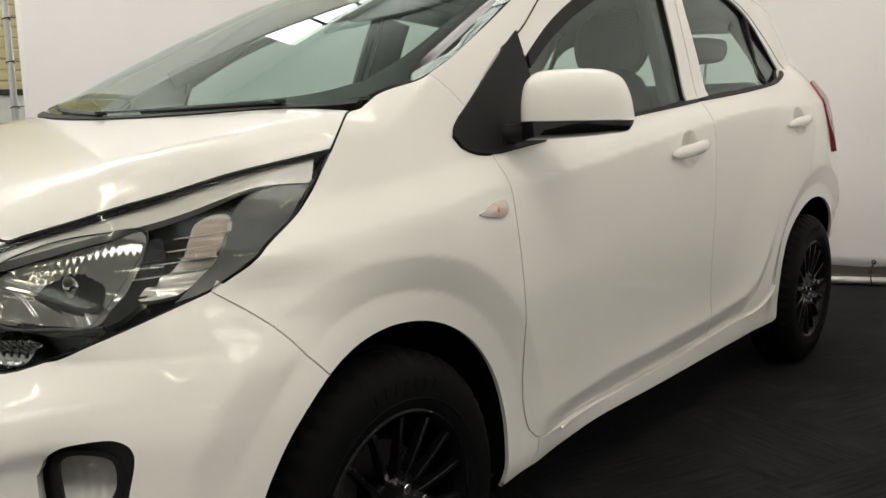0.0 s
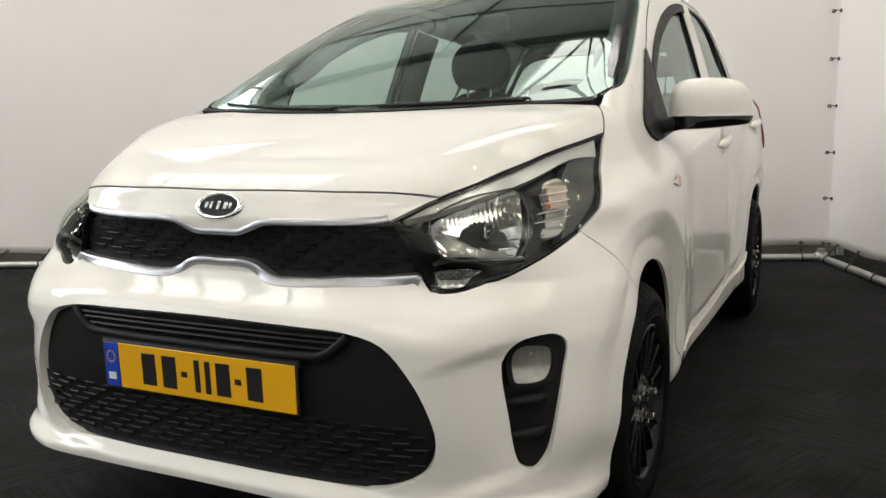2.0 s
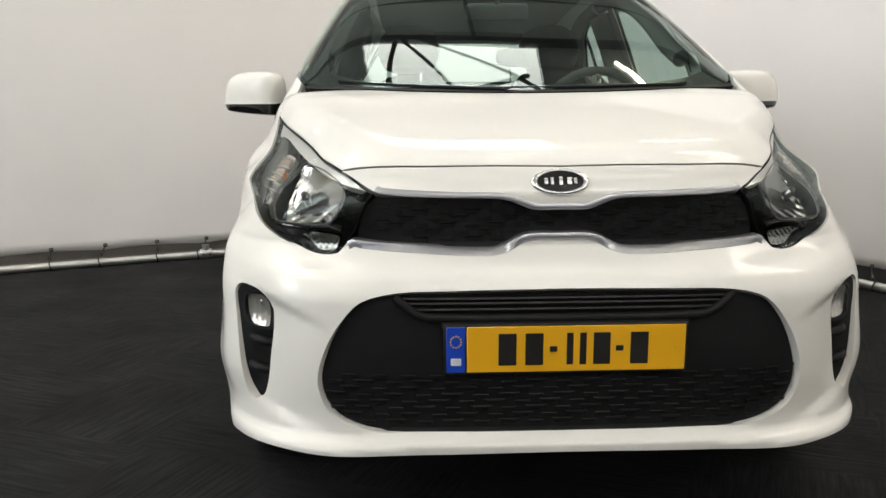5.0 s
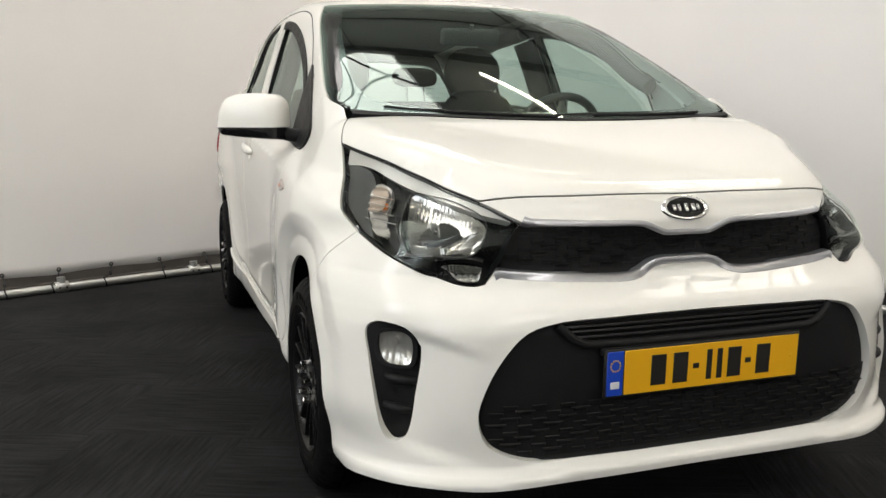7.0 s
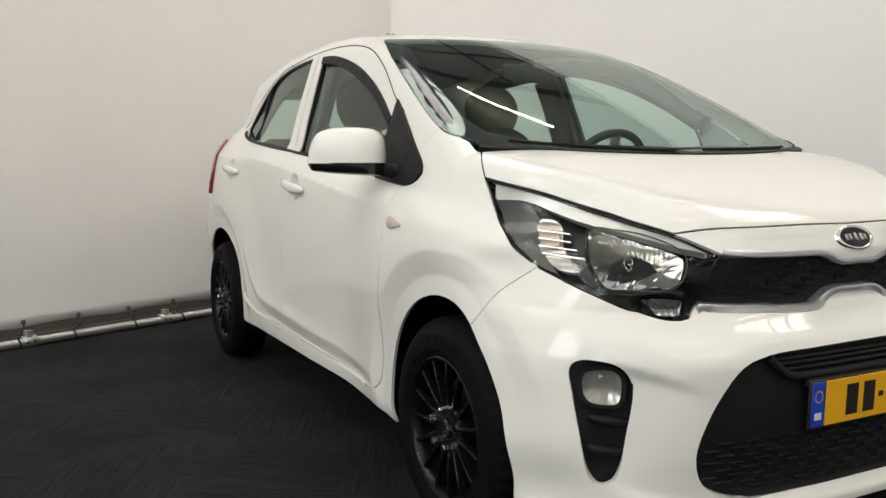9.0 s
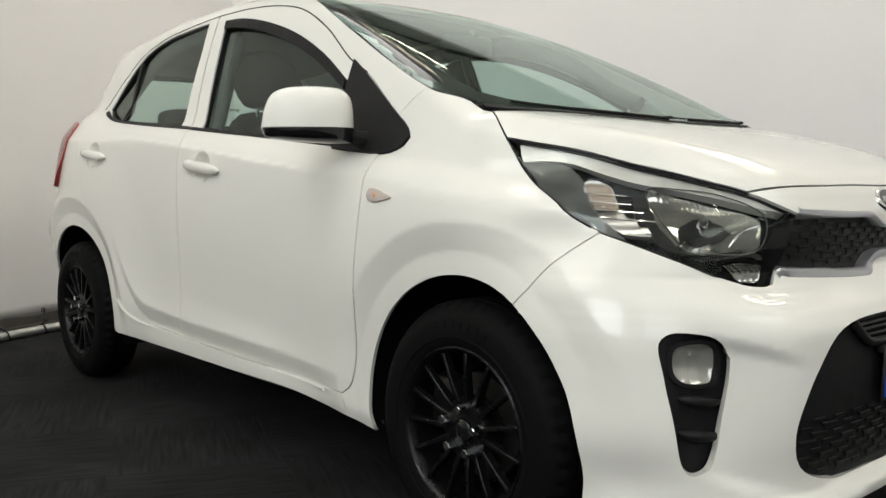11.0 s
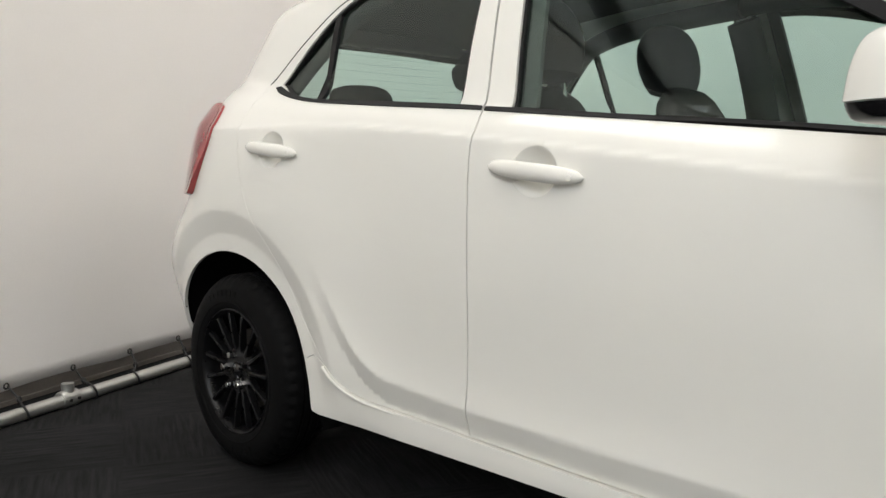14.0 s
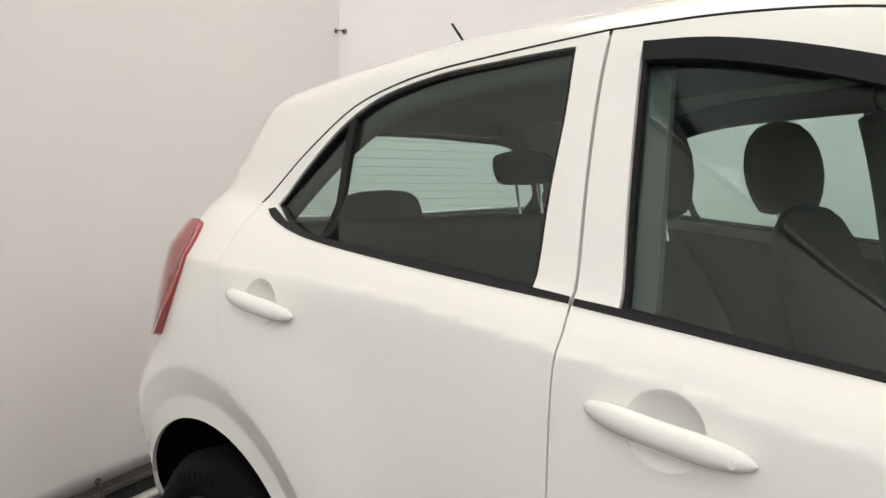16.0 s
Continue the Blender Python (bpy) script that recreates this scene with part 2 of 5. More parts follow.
def rays(chart, uv):
    u, v = uv[:, 0], uv[:, 1]
    o = np.zeros_like(u)
    if chart == "side":
        return np.stack([u, o, v], 1), np.stack([o, o + 1, o], 1), .02, 1.2
    if chart == "top":
        return np.stack([u, v, o], 1), np.stack([o, o, o + 1], 1), .62, 1.8
    if chart == "front":
        return np.stack([o + FRONT_C, o, v], 1), np.stack([np.cos(u / RING), np.sin(u / RING), o], 1), .05, 1.5
    if chart == "rear":
        return np.stack([o + REAR_C, o, v], 1), np.stack([-np.cos(u / RING), np.sin(u / RING), o], 1), .05, 1.5
    return np.stack([u, o, o + ARC_Z], 1), np.stack([o, np.cos(v / .7), np.sin(v / .7)], 1), .02, 1.2


def gradient(p):
    e = 2e-4
    g = np.stack([shell(*(p + d).T) - shell(*(p - d).T) for d in np.eye(3) * e], 1)
    return g / (np.linalg.norm(g, axis=1, keepdims=True) + 1e-12)


def lay(chart, uv, off=0.):
    """Places on the shell, and its normals there, for points of a chart; off: metres outwards."""
    uv = np.asarray(uv, float).reshape(-1, 2)
    o, d, lo, hi = rays(chart, uv)
    a, b = np.full(len(uv), lo), np.full(len(uv), hi)
    for _ in range(34):
        c = (a + b) / 2
        out = shell(*(o + c[:, None] * d).T) > 0
        a, b = np.where(out, a, c), np.where(out, c, b)
    p = o + a[:, None] * d
    n = gradient(p)
    return p + n * (off if np.isscalar(off) else off[:, None]), n


def fill(outline, holes=(), h=.02):
    """Triangles that fill an outline, with a lattice of points inside."""
    loops = [np.asarray(outline)] + [np.asarray(q) for q in holes]
    pts, edges = [], []
    for lp in loops:
        s = len(pts)
        pts += list(lp)
        edges += [(s + i, s + (i + 1) % len(lp)) for i in range(len(lp))]
    lo, hi = loops[0].min(0), loops[0].max(0)
    gx, gy = np.arange(lo[0], hi[0] + h, h), np.arange(lo[1], hi[1] + h * .866, h * .866)
    grid = np.array([(x + (h / 2 if j % 2 else 0), y) for j, y in enumerate(gy) for x in gx])
    grid = grid[inside(loops[0], grid)]
    for q in loops[1:]:
        if len(grid):
            grid = grid[~inside(q, grid)]
    if len(grid):
        edge_pts = np.array(pts)
        near = np.array([((edge_pts - g) ** 2).sum(1).min() for g in grid])
        grid = grid[near > (h * .45) ** 2]
    cloud = [Vector((float(x), float(y))) for x, y in pts + list(grid)]
    from_cdt = delaunay_2d_cdt(cloud, edges, [], 0, 1e-7)
    v, tris = np.array([tuple(q) for q in from_cdt[0]]), np.array([tuple(f) for f in from_cdt[2] if len(f) == 3])
    mid = v[tris].mean(1)
    keep = inside(loops[0], mid)
    for q in loops[1:]:
        keep &= ~inside(q, mid)
    return v, tris[keep]


def skin(name, chart, outline, mat, parent, label="", holes=(), side=1, off=0., h=.02, gap=.0012, lip=.012, even=False):
    """A panel that follows the shell inside an outline, with a rolled edge of depth lip. side -1: on the car's right. even: bent in one smooth sweep."""
    outline = shrink(outline, gap) if gap else outline
    holes = [shrink(q, -gap) if gap else q for q in holes]
    v2, tris = fill(outline, holes, h)
    p, n = lay(chart, v2, off(v2) if callable(off) else off)
    if even:
        u, v = (v2 - v2.mean(0)).T
        terms = np.stack([u * 0 + 1, u, v, u * u, u * v, v * v], 1)
        k = 2 if chart == "top" else 1
        if k == 2:
            terms = np.stack([u ** i * (v / .6) ** j for i in range(3) for j in (0, 2, 12)], 1)
        rim = np.min([np.linalg.norm(v2 - q, axis=1) for q in outline], 0)
        weight = 1 + (8 if k == 2 else 0) * np.exp(-rim / .02)[:, None]
        p[:, k] = terms @ np.linalg.lstsq(terms * weight, p[:, k] * weight[:, 0], rcond=None)[0]
    if callable(off) or even:
        fn = np.cross(p[tris[:, 1]] - p[tris[:, 0]], p[tris[:, 2]] - p[tris[:, 0]])
        fn *= np.where((fn * n[tris].mean(1)).sum(1) < 0, -1, 1)[:, None]
        n2 = np.zeros_like(n)
        for k in range(3):
            np.add.at(n2, tris[:, k], fn)
        deep, n = n, n2 / (np.linalg.norm(n2, axis=1, keepdims=True) + 1e-12)
    else:
        deep = n
    face_n = np.cross(p[tris[:, 1]] - p[tris[:, 0]], p[tris[:, 2]] - p[tris[:, 0]])
    flip = (face_n * deep[tris].mean(1)).sum(1) < 0
    tris = np.where(flip[:, None], tris[:, ::-1], tris)
    verts, norms, faces = list(p), list(n), [tuple(t) for t in tris]
    if lip:
        seen = {}
        for a, b, c in tris:
            for e in ((a, b), (b, c), (c, a)):
                seen[(int(e[0]), int(e[1]))] = seen.get((int(e[0]), int(e[1])), 0) + 1
        dup = {}
        for a, b in [e for e in seen if (e[1], e[0]) not in seen]:
            for q in (a, b):
                if q not in dup:
                    dup[q] = len(verts)
                    verts += [p[q], p[q] - deep[q] * lip]
                    norms += [(0, 0, 0), (0, 0, 0)]
            faces.append((dup[b], dup[a], dup[a] + 1, dup[b] + 1))
    if side < 0:
        verts, norms, faces = np.array(verts) * [1, -1, 1], np.array(norms) * [1, -1, 1], [f[::-1] for f in faces]
    return mesh_part(name, verts, faces, mat, parent, label, norms)


def tube(name, pts, r, mat, parent=None, label="", n=8, closed=False):
    """A round bar along points; r: one radius, or one for each point."""
    p = np.array(pts, float)
    rr = np.broadcast_to(np.asarray(r, float), len(p))
    t = np.gradient(p, axis=0)
    if closed:
        t = np.roll(p, -1, 0) - np.roll(p, 1, 0)
    t /= np.linalg.norm(t, axis=1, keepdims=True) + 1e-12
    ref = np.array([0, 0, 1.]) if abs(t[0][2]) < .9 else np.array([1., 0, 0])
    verts, faces = [], []
    s = np.cross(t[0], ref)
    for i in range(len(p)):
        s = s - t[i] * (s @ t[i])
        s /= np.linalg.norm(s) + 1e-12
        w = np.cross(t[i], s)
        verts += [p[i] + rr[i] * (np.cos(a) * s + np.sin(a) * w) for a in np.linspace(0, 2 * np.pi, n, endpoint=False)]
    for i in range(len(p) if closed else len(p) - 1):
        for k in range(n):
            j, q = (i + 1) % len(p) * n, (k + 1) % n
            faces.append((i * n + k, i * n + q, j + q, j + k))
    if not closed:
        faces += [tuple(range(n - 1, -1, -1)), tuple(range((len(p) - 1) * n, len(p) * n))]
    return mesh_part(name, verts, faces, mat, parent, label)


def lathe(name, profile, mat, parent=None, label="", n=48, m=Matrix()):
    """A turned form round the y axis; profile: (radius, y)."""
    prof = np.array(profile, float)
    verts = [m @ Vector((r * math.cos(a), y, r * math.sin(a))) for a in np.linspace(0, 2 * np.pi, n, endpoint=False) for r, y in prof]
    k = len(prof)
    faces = [(i * k + j, i * k + j + 1, (i + 1) % n * k + j + 1, (i + 1) % n * k + j) for i in range(n) for j in range(k - 1)]
    return mesh_part(name, verts, faces, mat, parent, label)


def block(size, r=.01, seg=2, m=Matrix()):
    """A bmesh box with rounded edges."""
    bm = bmesh.new()
    bmesh.ops.create_cube(bm, size=1, matrix=Matrix.Diagonal((*size, 1)))
    if r:
        bmesh.ops.bevel(bm, geom=bm.edges[:], offset=r, segments=seg, affect="EDGES", profile=.5)
    bmesh.ops.transform(bm, matrix=m, verts=bm.verts)
    return bm


def ribbon(name, chart, run, width, mat, parent, label="", lift=.0045, deep=.02, both=True):
    """A rounded strip along a line of a chart and, with both, its mirror image; width: how far it reaches up (minus: down)."""
    run = np.asarray(run)
    if both:
        run = run if run[0][0] < run[-1][0] else run[::-1]
        run = np.vstack([run[::-1][:-1] * [-1, 1] if run[0][0] < 1e-3 else run[::-1] * [-1, 1], run])
    t = np.gradient(run, axis=0)
    t = np.array([t[max(0, i - 2):i + 3].mean(0) for i in range(len(t))])
    t /= np.linalg.norm(t, axis=1, keepdims=True) + 1e-12
    nrm = np.stack([-t[:, 1], t[:, 0]], 1)
    nrm *= np.where(nrm[:, 1:2] < 0, -1, 1) * np.sign(width)
    verts, k = [], 0
    for share, off in ((0, -deep), (0, lift * .3), (.12, lift * .8), (.4, lift), (.7, lift * .9), (.95, lift * .35), (1, -deep * .3)):
        p, _ = lay(chart, run + nrm * abs(width) * share, off)
        verts.append(p)
        k += 1
    verts, n = np.vstack(verts), len(run)
    faces = [(j * n + i, j * n + i + 1, (j + 1) * n + i + 1, (j + 1) * n + i) for j in range(k - 1) for i in range(n - 1)]
    if width * (run[-1][0] - run[0][0]) < 0:
        faces = [f[::-1] for f in faces]
    return mesh_part(name, verts, faces, mat, parent, label)


# -- body form: half width, top and nose of the shell as smooth functions of the place --
def sstep(a, b, v):
    t = np.clip((v - a) / (b - a), 0, 1)
    return t * t * (3 - 2 * t)


def curve(knots):
    """A smooth function through (place, value) knots (monotone cubic)."""
    xs, ys = np.array(knots, float).T
    h, d = np.diff(xs), np.diff(ys) / np.diff(xs)
    m = np.r_[d[0], np.where(d[:-1] * d[1:] > 0, 2 * d[:-1] * d[1:] / (d[:-1] + d[1:] + 1e-12), 0), d[-1]]

    def value(v):
        v = np.clip(v, xs[0], xs[-1])
        i = np.clip(np.searchsorted(xs, v) - 1, 0, len(h) - 1)
        t = (v - xs[i]) / h[i]
        return ((1 + 2 * t) * (1 - t) ** 2 * ys[i] + t * (1 - t) ** 2 * h[i] * m[i] + t * t * (3 - 2 * t) * ys[i + 1] + t * t * (t - 1) * h[i] * m[i + 1])
    return value


def smax(a, b, k):
    h = np.clip(k - np.abs(a - b), 0, None) / k
    return np.maximum(a, b) + h * h * k / 4


LENS_BULGE = [.030]   # how far the headlamp lens swells; 0 while the lamp's inside is laid out
WHEEL_R, AXLE_Z, REAR_X = 0.291, 0.291, -2.388
REAR_ARCH = (-2.414, .233, .418)   # place and radius of the rear wheel opening
side_low = curve([(.10, .66), (.16, .715), (.215, .752), (.26, .762), (.32, .760), (.40, .761), (.52, .767), (.66, .775), (.80, .778), (1.0, .778)])
side_top = curve([(-.30, .002), (-.17, -.001), (-.085, -.0065), (-.074, -.0085), (-.066, -.0135), (-.045, -.027), (0, -.069), (.012, -.075), (.12, -.109), (.235, -.147), (.37, -.197), (.43, -.230), (.55, -.33)])
side_soft = curve([(-.30, 0), (-.17, -.003), (-.085, -.012), (-.06, -.018), (-.045, -.027), (0, -.063), (.012, -.068), (.12, -.104), (.235, -.145), (.37, -.197), (.43, -.230), (.55, -.33)])
crease_z = curve([(-2.1, .80), (-1.99, .68), (-1.90, .566), (-1.774, .426), (-1.684, .388), (-1.42, .368), (-1.2, .361), (-.95, .356), (-.5, .343), (-.3, .340)])
nose_x = curve([(.10, .56), (.15, .63), (.19, .688), (.225, .701), (.243, .704), (.250, .699), (.262, .680), (.272, .673), (.37, .686), (.46, .692), (.55, .690), (.60, .672), (.645, .612), (.665, .592), (.70, .594), (.77, .600), (.806, .585), (.836, .577), (.87, .556), (.95, .48), (1.1, .2)])
rear_x = curve([(.15, -2.72), (.25, -2.84), (.45, -3.00), (.62, -3.02), (.80, -2.96), (.9, -2.93), (1.0, -2.89), (1.1, -2.85), (1.2, -2.79), (1.3, -2.71), (1.42, -2.635), (1.6, -2.60)])
corner_in = curve([(.48, 0), (.53, .0012), (.56, .0042), (.58, .0064), (.60, .0064), (.62, .0022), (.64, -.0040), (.66, -.0085), (.68, -.0098), (.71, -.0095), (.74, -.0090), (.78, -.004), (.82, 0)])   # evens out the bumper's corner below the lamp
hood_z = curve([(-.6, .80), (-.2, .985), (-.05, 1.018), (.05, 1.003), (.15, .982), (.30, .945), (.45, .898), (.576, .845), (.70, .77)])
roof_z = curve([(-2.9, 1.36), (-2.7, 1.40), (-2.3, 1.450), (-1.8, 1.498), (-1.4, 1.507), (-.93, 1.462), (-.5, 1.40), (.2, 1.25)])


shoulder = curve([(-2.9, .075), (-2.48, .063), (-2.06, .032), (-1.68, .006), (-1.4, 0), (0, 0)])   # the shoulder line levels out towards the tail


def belt(x):
    return 1.023 - .113 * (x + 1.33)


def half_width(x, z):
    over = z - belt(x)
    over = over + shoulder(x) * (1 - sstep(-.13, -.01, over))
    firm = sstep(-.25, -.85, x)
    w = side_low(z) + firm * side_top(over) + (1 - firm) * side_soft(over)
    w = w - .048 * sstep(-1.5, -2.4, x) * sstep(-.13, .02, z - belt(x))
    w = w - .125 * sstep(-.1, .35, x) * sstep(.62, .9, z) + .010 * sstep(-.7, -.3, x)
    w = w + .022 * np.exp(-((x - .21) / .11) ** 2) * sstep(.72, .80, z) * (1 - sstep(.95, 1.0, z))
    w = w + LENS_BULGE[0] * np.exp(-((x - .30) / .11) ** 2 - ((z - .810) / .048) ** 2)
    w = w + sstep(0, .25, x) * (.031 * (1 - sstep(.55, .7, z)) + .018 * np.exp(-((z - .36) / .08) ** 2)) + .044 * (1 - sstep(.14, .30, z)) * sstep(.28, .46, x)
    w = w + .017 * np.exp(-((x + 2.0) / .13) ** 2) * (1 - sstep(.36, .62, z))
    w = w + .014 * sstep(.30, .46, x) * np.exp(-((z - .42) / .12) ** 2)
    d = z - crease_z(x)
    on = sstep(-.38, -.62, x) * sstep(-2.0, -1.74, x)
    up, down = np.hypot(np.clip(d, 0, None), .004) - .004, np.clip(-d, 0, .065)
    w = w + .012 * np.exp(-up / .060) * sstep(-.25, -1.10, x) * sstep(-2.0, -1.74, x) - on * .29 * (np.hypot(down, .004) - .004)
    for wx, wz, inner, outer in ((0, AXLE_Z, .402, .466), (REAR_ARCH[0], REAR_ARCH[1], .470, .540)):
        r = np.hypot(x - wx, z - wz)
        low = sstep(.18, .40, z) if wx else sstep(.12, .34, z)
        dent = .021 if wx else .021 * (1 - .65 * sstep(.10, .30, x) * (1 - sstep(.45, .62, z)))
        soft = lambda d: (d + np.hypot(d, .0035)) / 2
        ahead = x - .15 * (1 - sstep(.58, .70, z))
        swell = (.024 if wx else .024 * (1 - .9 * sstep(.12, .36, ahead)))
        w = w + low * (swell * (1 - sstep(outer - .02, outer + .34, r)) - dent * (soft(outer - r) - soft(inner - r)) / (outer - inner))
    return w


def screen_z(x, a):
    s = .03 - x - .214 * a * a
    return 1.0 + .457 * s + .085 * s * (1 - s)


def top_z(x, a):
    roof = roof_z(x) - .038 * (a / .53) ** 2
    cabin = -smax(-screen_z(x, a), -roof, .06)
    return smax(hood_z(x) - .012 * (a / .64) ** 4, cabin, .012)


def shell(x, y, z):
    """Below zero inside the body, above it outside."""
    a = np.abs(y)
    w = half_width(x, z)
    low = z + .014 * sstep(.30, .52, a) * (1 - sstep(.24, .34, z))
    front, rear = np.clip(x, 0, None) / nose_x(low), np.clip(-2.2 - x, 0, None) / (-2.2 - rear_x(z))
    ring = ((np.clip(a / w, 0, None) ** 4 + front ** 3.0 + rear ** (3.6 + 2.6 * (1 - sstep(.58, .84, z)) - .8 * sstep(.95, 1.2, z))) ** (1 / 3.4) - 1) * .6
    brow = .549 - .33 * (.63 - a)
    reach = np.where(a > .61, 1 - sstep(.61, .71, a), sstep(.46, .61, a) ** 1.5)
    chin = .262 + .32 * (a - .60)
    scoop = .0095 * reach * sstep(-.002, .036, z - chin) * (1 - sstep(-.020, .011, z - brow)) * sstep(.25, .40, x)
    scoop = scoop + (.014 * np.exp(-((a - .53) / .10) ** 2 - ((z - .645) / .045) ** 2) + .017 * np.exp(-((a - .665) / .060) ** 2 - ((z - .44) / .12) ** 4)) * sstep(.25, .40, x)
    scoop = scoop + .8 * corner_in(z) * sstep(.54, .66, a) * sstep(.18, .36, x)
    return smax(ring + scoop, z - top_z(x, a), .05)
# -- end of the form --


# ---- the car ----
car = new("car")
tagged(car, "white five-door hatchback with black alloy wheels, parked on black carpet", "car")
L3 = lambda *p: np.array(p, float).reshape(-1, 3)


def onspline(pts, closed=False, step=.02):
    """A smooth line through places, drawn onto the shell."""
    p = spline(np.array(pts, float).reshape(-1, 3), step, closed)
    for _ in range(6):
        e = 2e-4
        g = np.stack([shell(*(p + d).T) - shell(*(p - d).T) for d in np.eye(3) * e], 1) / (2 * e)
        p = p - g * (shell(*p.T) / ((g ** 2).sum(1) + 1e-9))[:, None]
    return p


# lines of the body that neighbouring panels share
HOOD_FRONT = [(.570, 0, .836), (.566, .119, .836), (.556, .305, .834), (.506, .484, .825)]
LAMP_TOP = [(.570, .405, .781), (.552, .430, .795), (.522, .464, .815), (.506, .484, .825), (.430, .527, .844), (.340, .562, .868), (.228, .615, .898), (.120, .658, .921), (.038, .677, .934)]
LAMP_REAR = [(.038, .677, .934), (.068, .685, .903), (.098, .697, .876), (.190, .717, .814), (.254, .721, .776), (.318, .711, .744)]
LAMP_LOW = [(.318, .711, .744), (.413, .671, .705), (.468, .632, .680), (.518, .568, .651), (.543, .534, .6415), (.560, .508, .645)]
LAMP_INNER = [(.560, .508, .645), (.567, .490, .653), (.570, .470, .669), (.569, .450, .694), (.570, .425, .752), (.570, .405, .781)]
SEAM = [(.318, .711, .744), (.275, .740, .707), (.237, .768, .668), (.205, .795, .633), (.1682, .805, .5945)]
ARCH_R = .347


def arch(cx, a0, a1, r=ARCH_R, step=.02, cz=None):
    """Points of a wheel arch in (x, z), from angle a0 to a1 in degrees."""
    k = int(abs(a1 - a0) / 57.3 * r / step) + 2
    return np.array([(cx + r * math.cos(t), (AXLE_Z if cz is None else cz) + r * math.sin(t)) for t in np.radians(np.linspace(a0, a1, k))])


DOOR_FRONT = [(-.364, .911), (-.353, .785), (-.366, .630), (-.386, .485), (-.400, .383), (-.420, .316), (-.450, .292)]
SILL_TOP = [(-.450, .292), (-.542, .292), (-.833, .290), (-1.20, .295), (-1.430, .302)]
SILL_REAR = [(-1.430, .302), (-1.698, .314), (-1.80, .324), (-1.86, .345), (-1.928, .390)]
B_LOW = [(-1.426, 1.018), (-1.414, .980), (-1.417, .918), (-1.419, .774), (-1.422, .605), (-1.427, .452), (-1.430, .302)]
B_HIGH = [(-1.470, 1.426), (-1.459, 1.278), (-1.426, 1.018)]
GUTTER_F = [(-.405, 1.066), (-.512, 1.136), (-.612, 1.183), (-.771, 1.292), (-.934, 1.371), (-1.085, 1.408), (-1.276, 1.426), (-1.470, 1.426)]
GUTTER_R = [(-1.470, 1.426), (-1.738, 1.407), (-1.85, 1.398), (-1.962, 1.381), (-2.092, 1.343), (-2.219, 1.259), (-2.352, 1.143)]
REAR_EDGE = [(-2.352, 1.143), (-2.352, 1.10), (-2.352, 1.03), (-2.340, .956), (-2.302, .85), (-2.251, .762), (-2.19, .69), (-2.134, .622), (-2.03, .488), (-1.928, .390)]
WIN_F = [(-1.348, 1.018), (-1.367, 1.131), (-1.391, 1.292), (-1.406, 1.396)]
WIN_F_TOP = [(-1.406, 1.396), (-1.30, 1.390), (-1.15, 1.362), (-.950, 1.302), (-.760, 1.216), (-.600, 1.120)]
WIN_R = [(-1.503, 1.033), (-1.514, 1.185), (-1.518, 1.298), (-1.530, 1.405)]
WIN_R_TOP = [(-1.530, 1.405), (-1.670, 1.399), (-1.86, 1.386), (-2.02, 1.354), (-2.112, 1.308), (-2.198, 1.234), (-2.285, 1.140)]


def side_xz(p3):
    return np.array(p3, float)[:, [0, 2]]


HOOD_SIDE = onspline([(.038, .677, .934), (.0, .667, .975), (-.046, .643, 1.010)])
SCREEN_EDGE = onspline([(-.120, .634, 1.032), (-.20, .652, 1.050), (-.29, .656, 1.090), (-.458, .632, 1.172), (-.69, .586, 1.287), (-.975, .511, 1.408)])
EDGE_LOW, EDGE_HIGH = SCREEN_EDGE[SCREEN_EDGE[:, 0] > -.262], SCREEN_EDGE[SCREEN_EDGE[:, 0] < -.262]
PILLAR_SEAM = onspline([tuple(EDGE_LOW[-1]), (-.300, .688, 1.040), (-.338, .698, .998)])
ROOF_SEAM = onspline([(-.975, .511, 1.408), (-1.1, .505, 1.425), (-1.5, .503, 1.443), (-2.0, .497, 1.436), (-2.4, .470, 1.41), (-2.54, .455, 1.39)])
SHELF = lay("side", spline([(-2.60, 1.143), (-2.352, 1.143)]))[0]
TAIL_TOP = onspline([(-2.54, .455, 1.39), (-2.575, .53, 1.30), tuple(SHELF[0])])
TAIL_SIDE = lay("side", spline([(-2.60, 1.143), (-2.64, 1.0), (-2.69, .82), (-2.74, .60), (-2.80, .356)]))[0]
to_rear = lambda p: np.stack([RING * np.arctan2(np.asarray(p)[:, 1], REAR_C - np.asarray(p)[:, 0]), np.asarray(p)[:, 2]], 1)

# bonnet
hood_half = joined(onspline(HOOD_FRONT)[:, [1, 0]], onspline(LAMP_TOP[3:])[:, [1, 0]], HOOD_SIDE[:, [1, 0]],
                   spline([(.643, -.046), (.496, -.022), (.325, .032), (.16, .062), (0, .072)]))
skin("hood", "top", mirrored(hood_half)[:, ::-1], PAINT, car, h=.022, gap=.002)

gap_line = np.vstack([onspline(HOOD_FRONT), onspline(LAMP_TOP[3:])[1:], HOOD_SIDE[1:]])
gap_line -= gradient(gap_line) * .0022
# black strip sunk in the gap: its colour gives the shade between panels
tube("bonnet_gap_line", np.vstack([gap_line[:0:-1] * [1, -1, 1], gap_line]), .0022, BLACK, car, "black strip sunk in the bonnet gap for its shade", n=6)

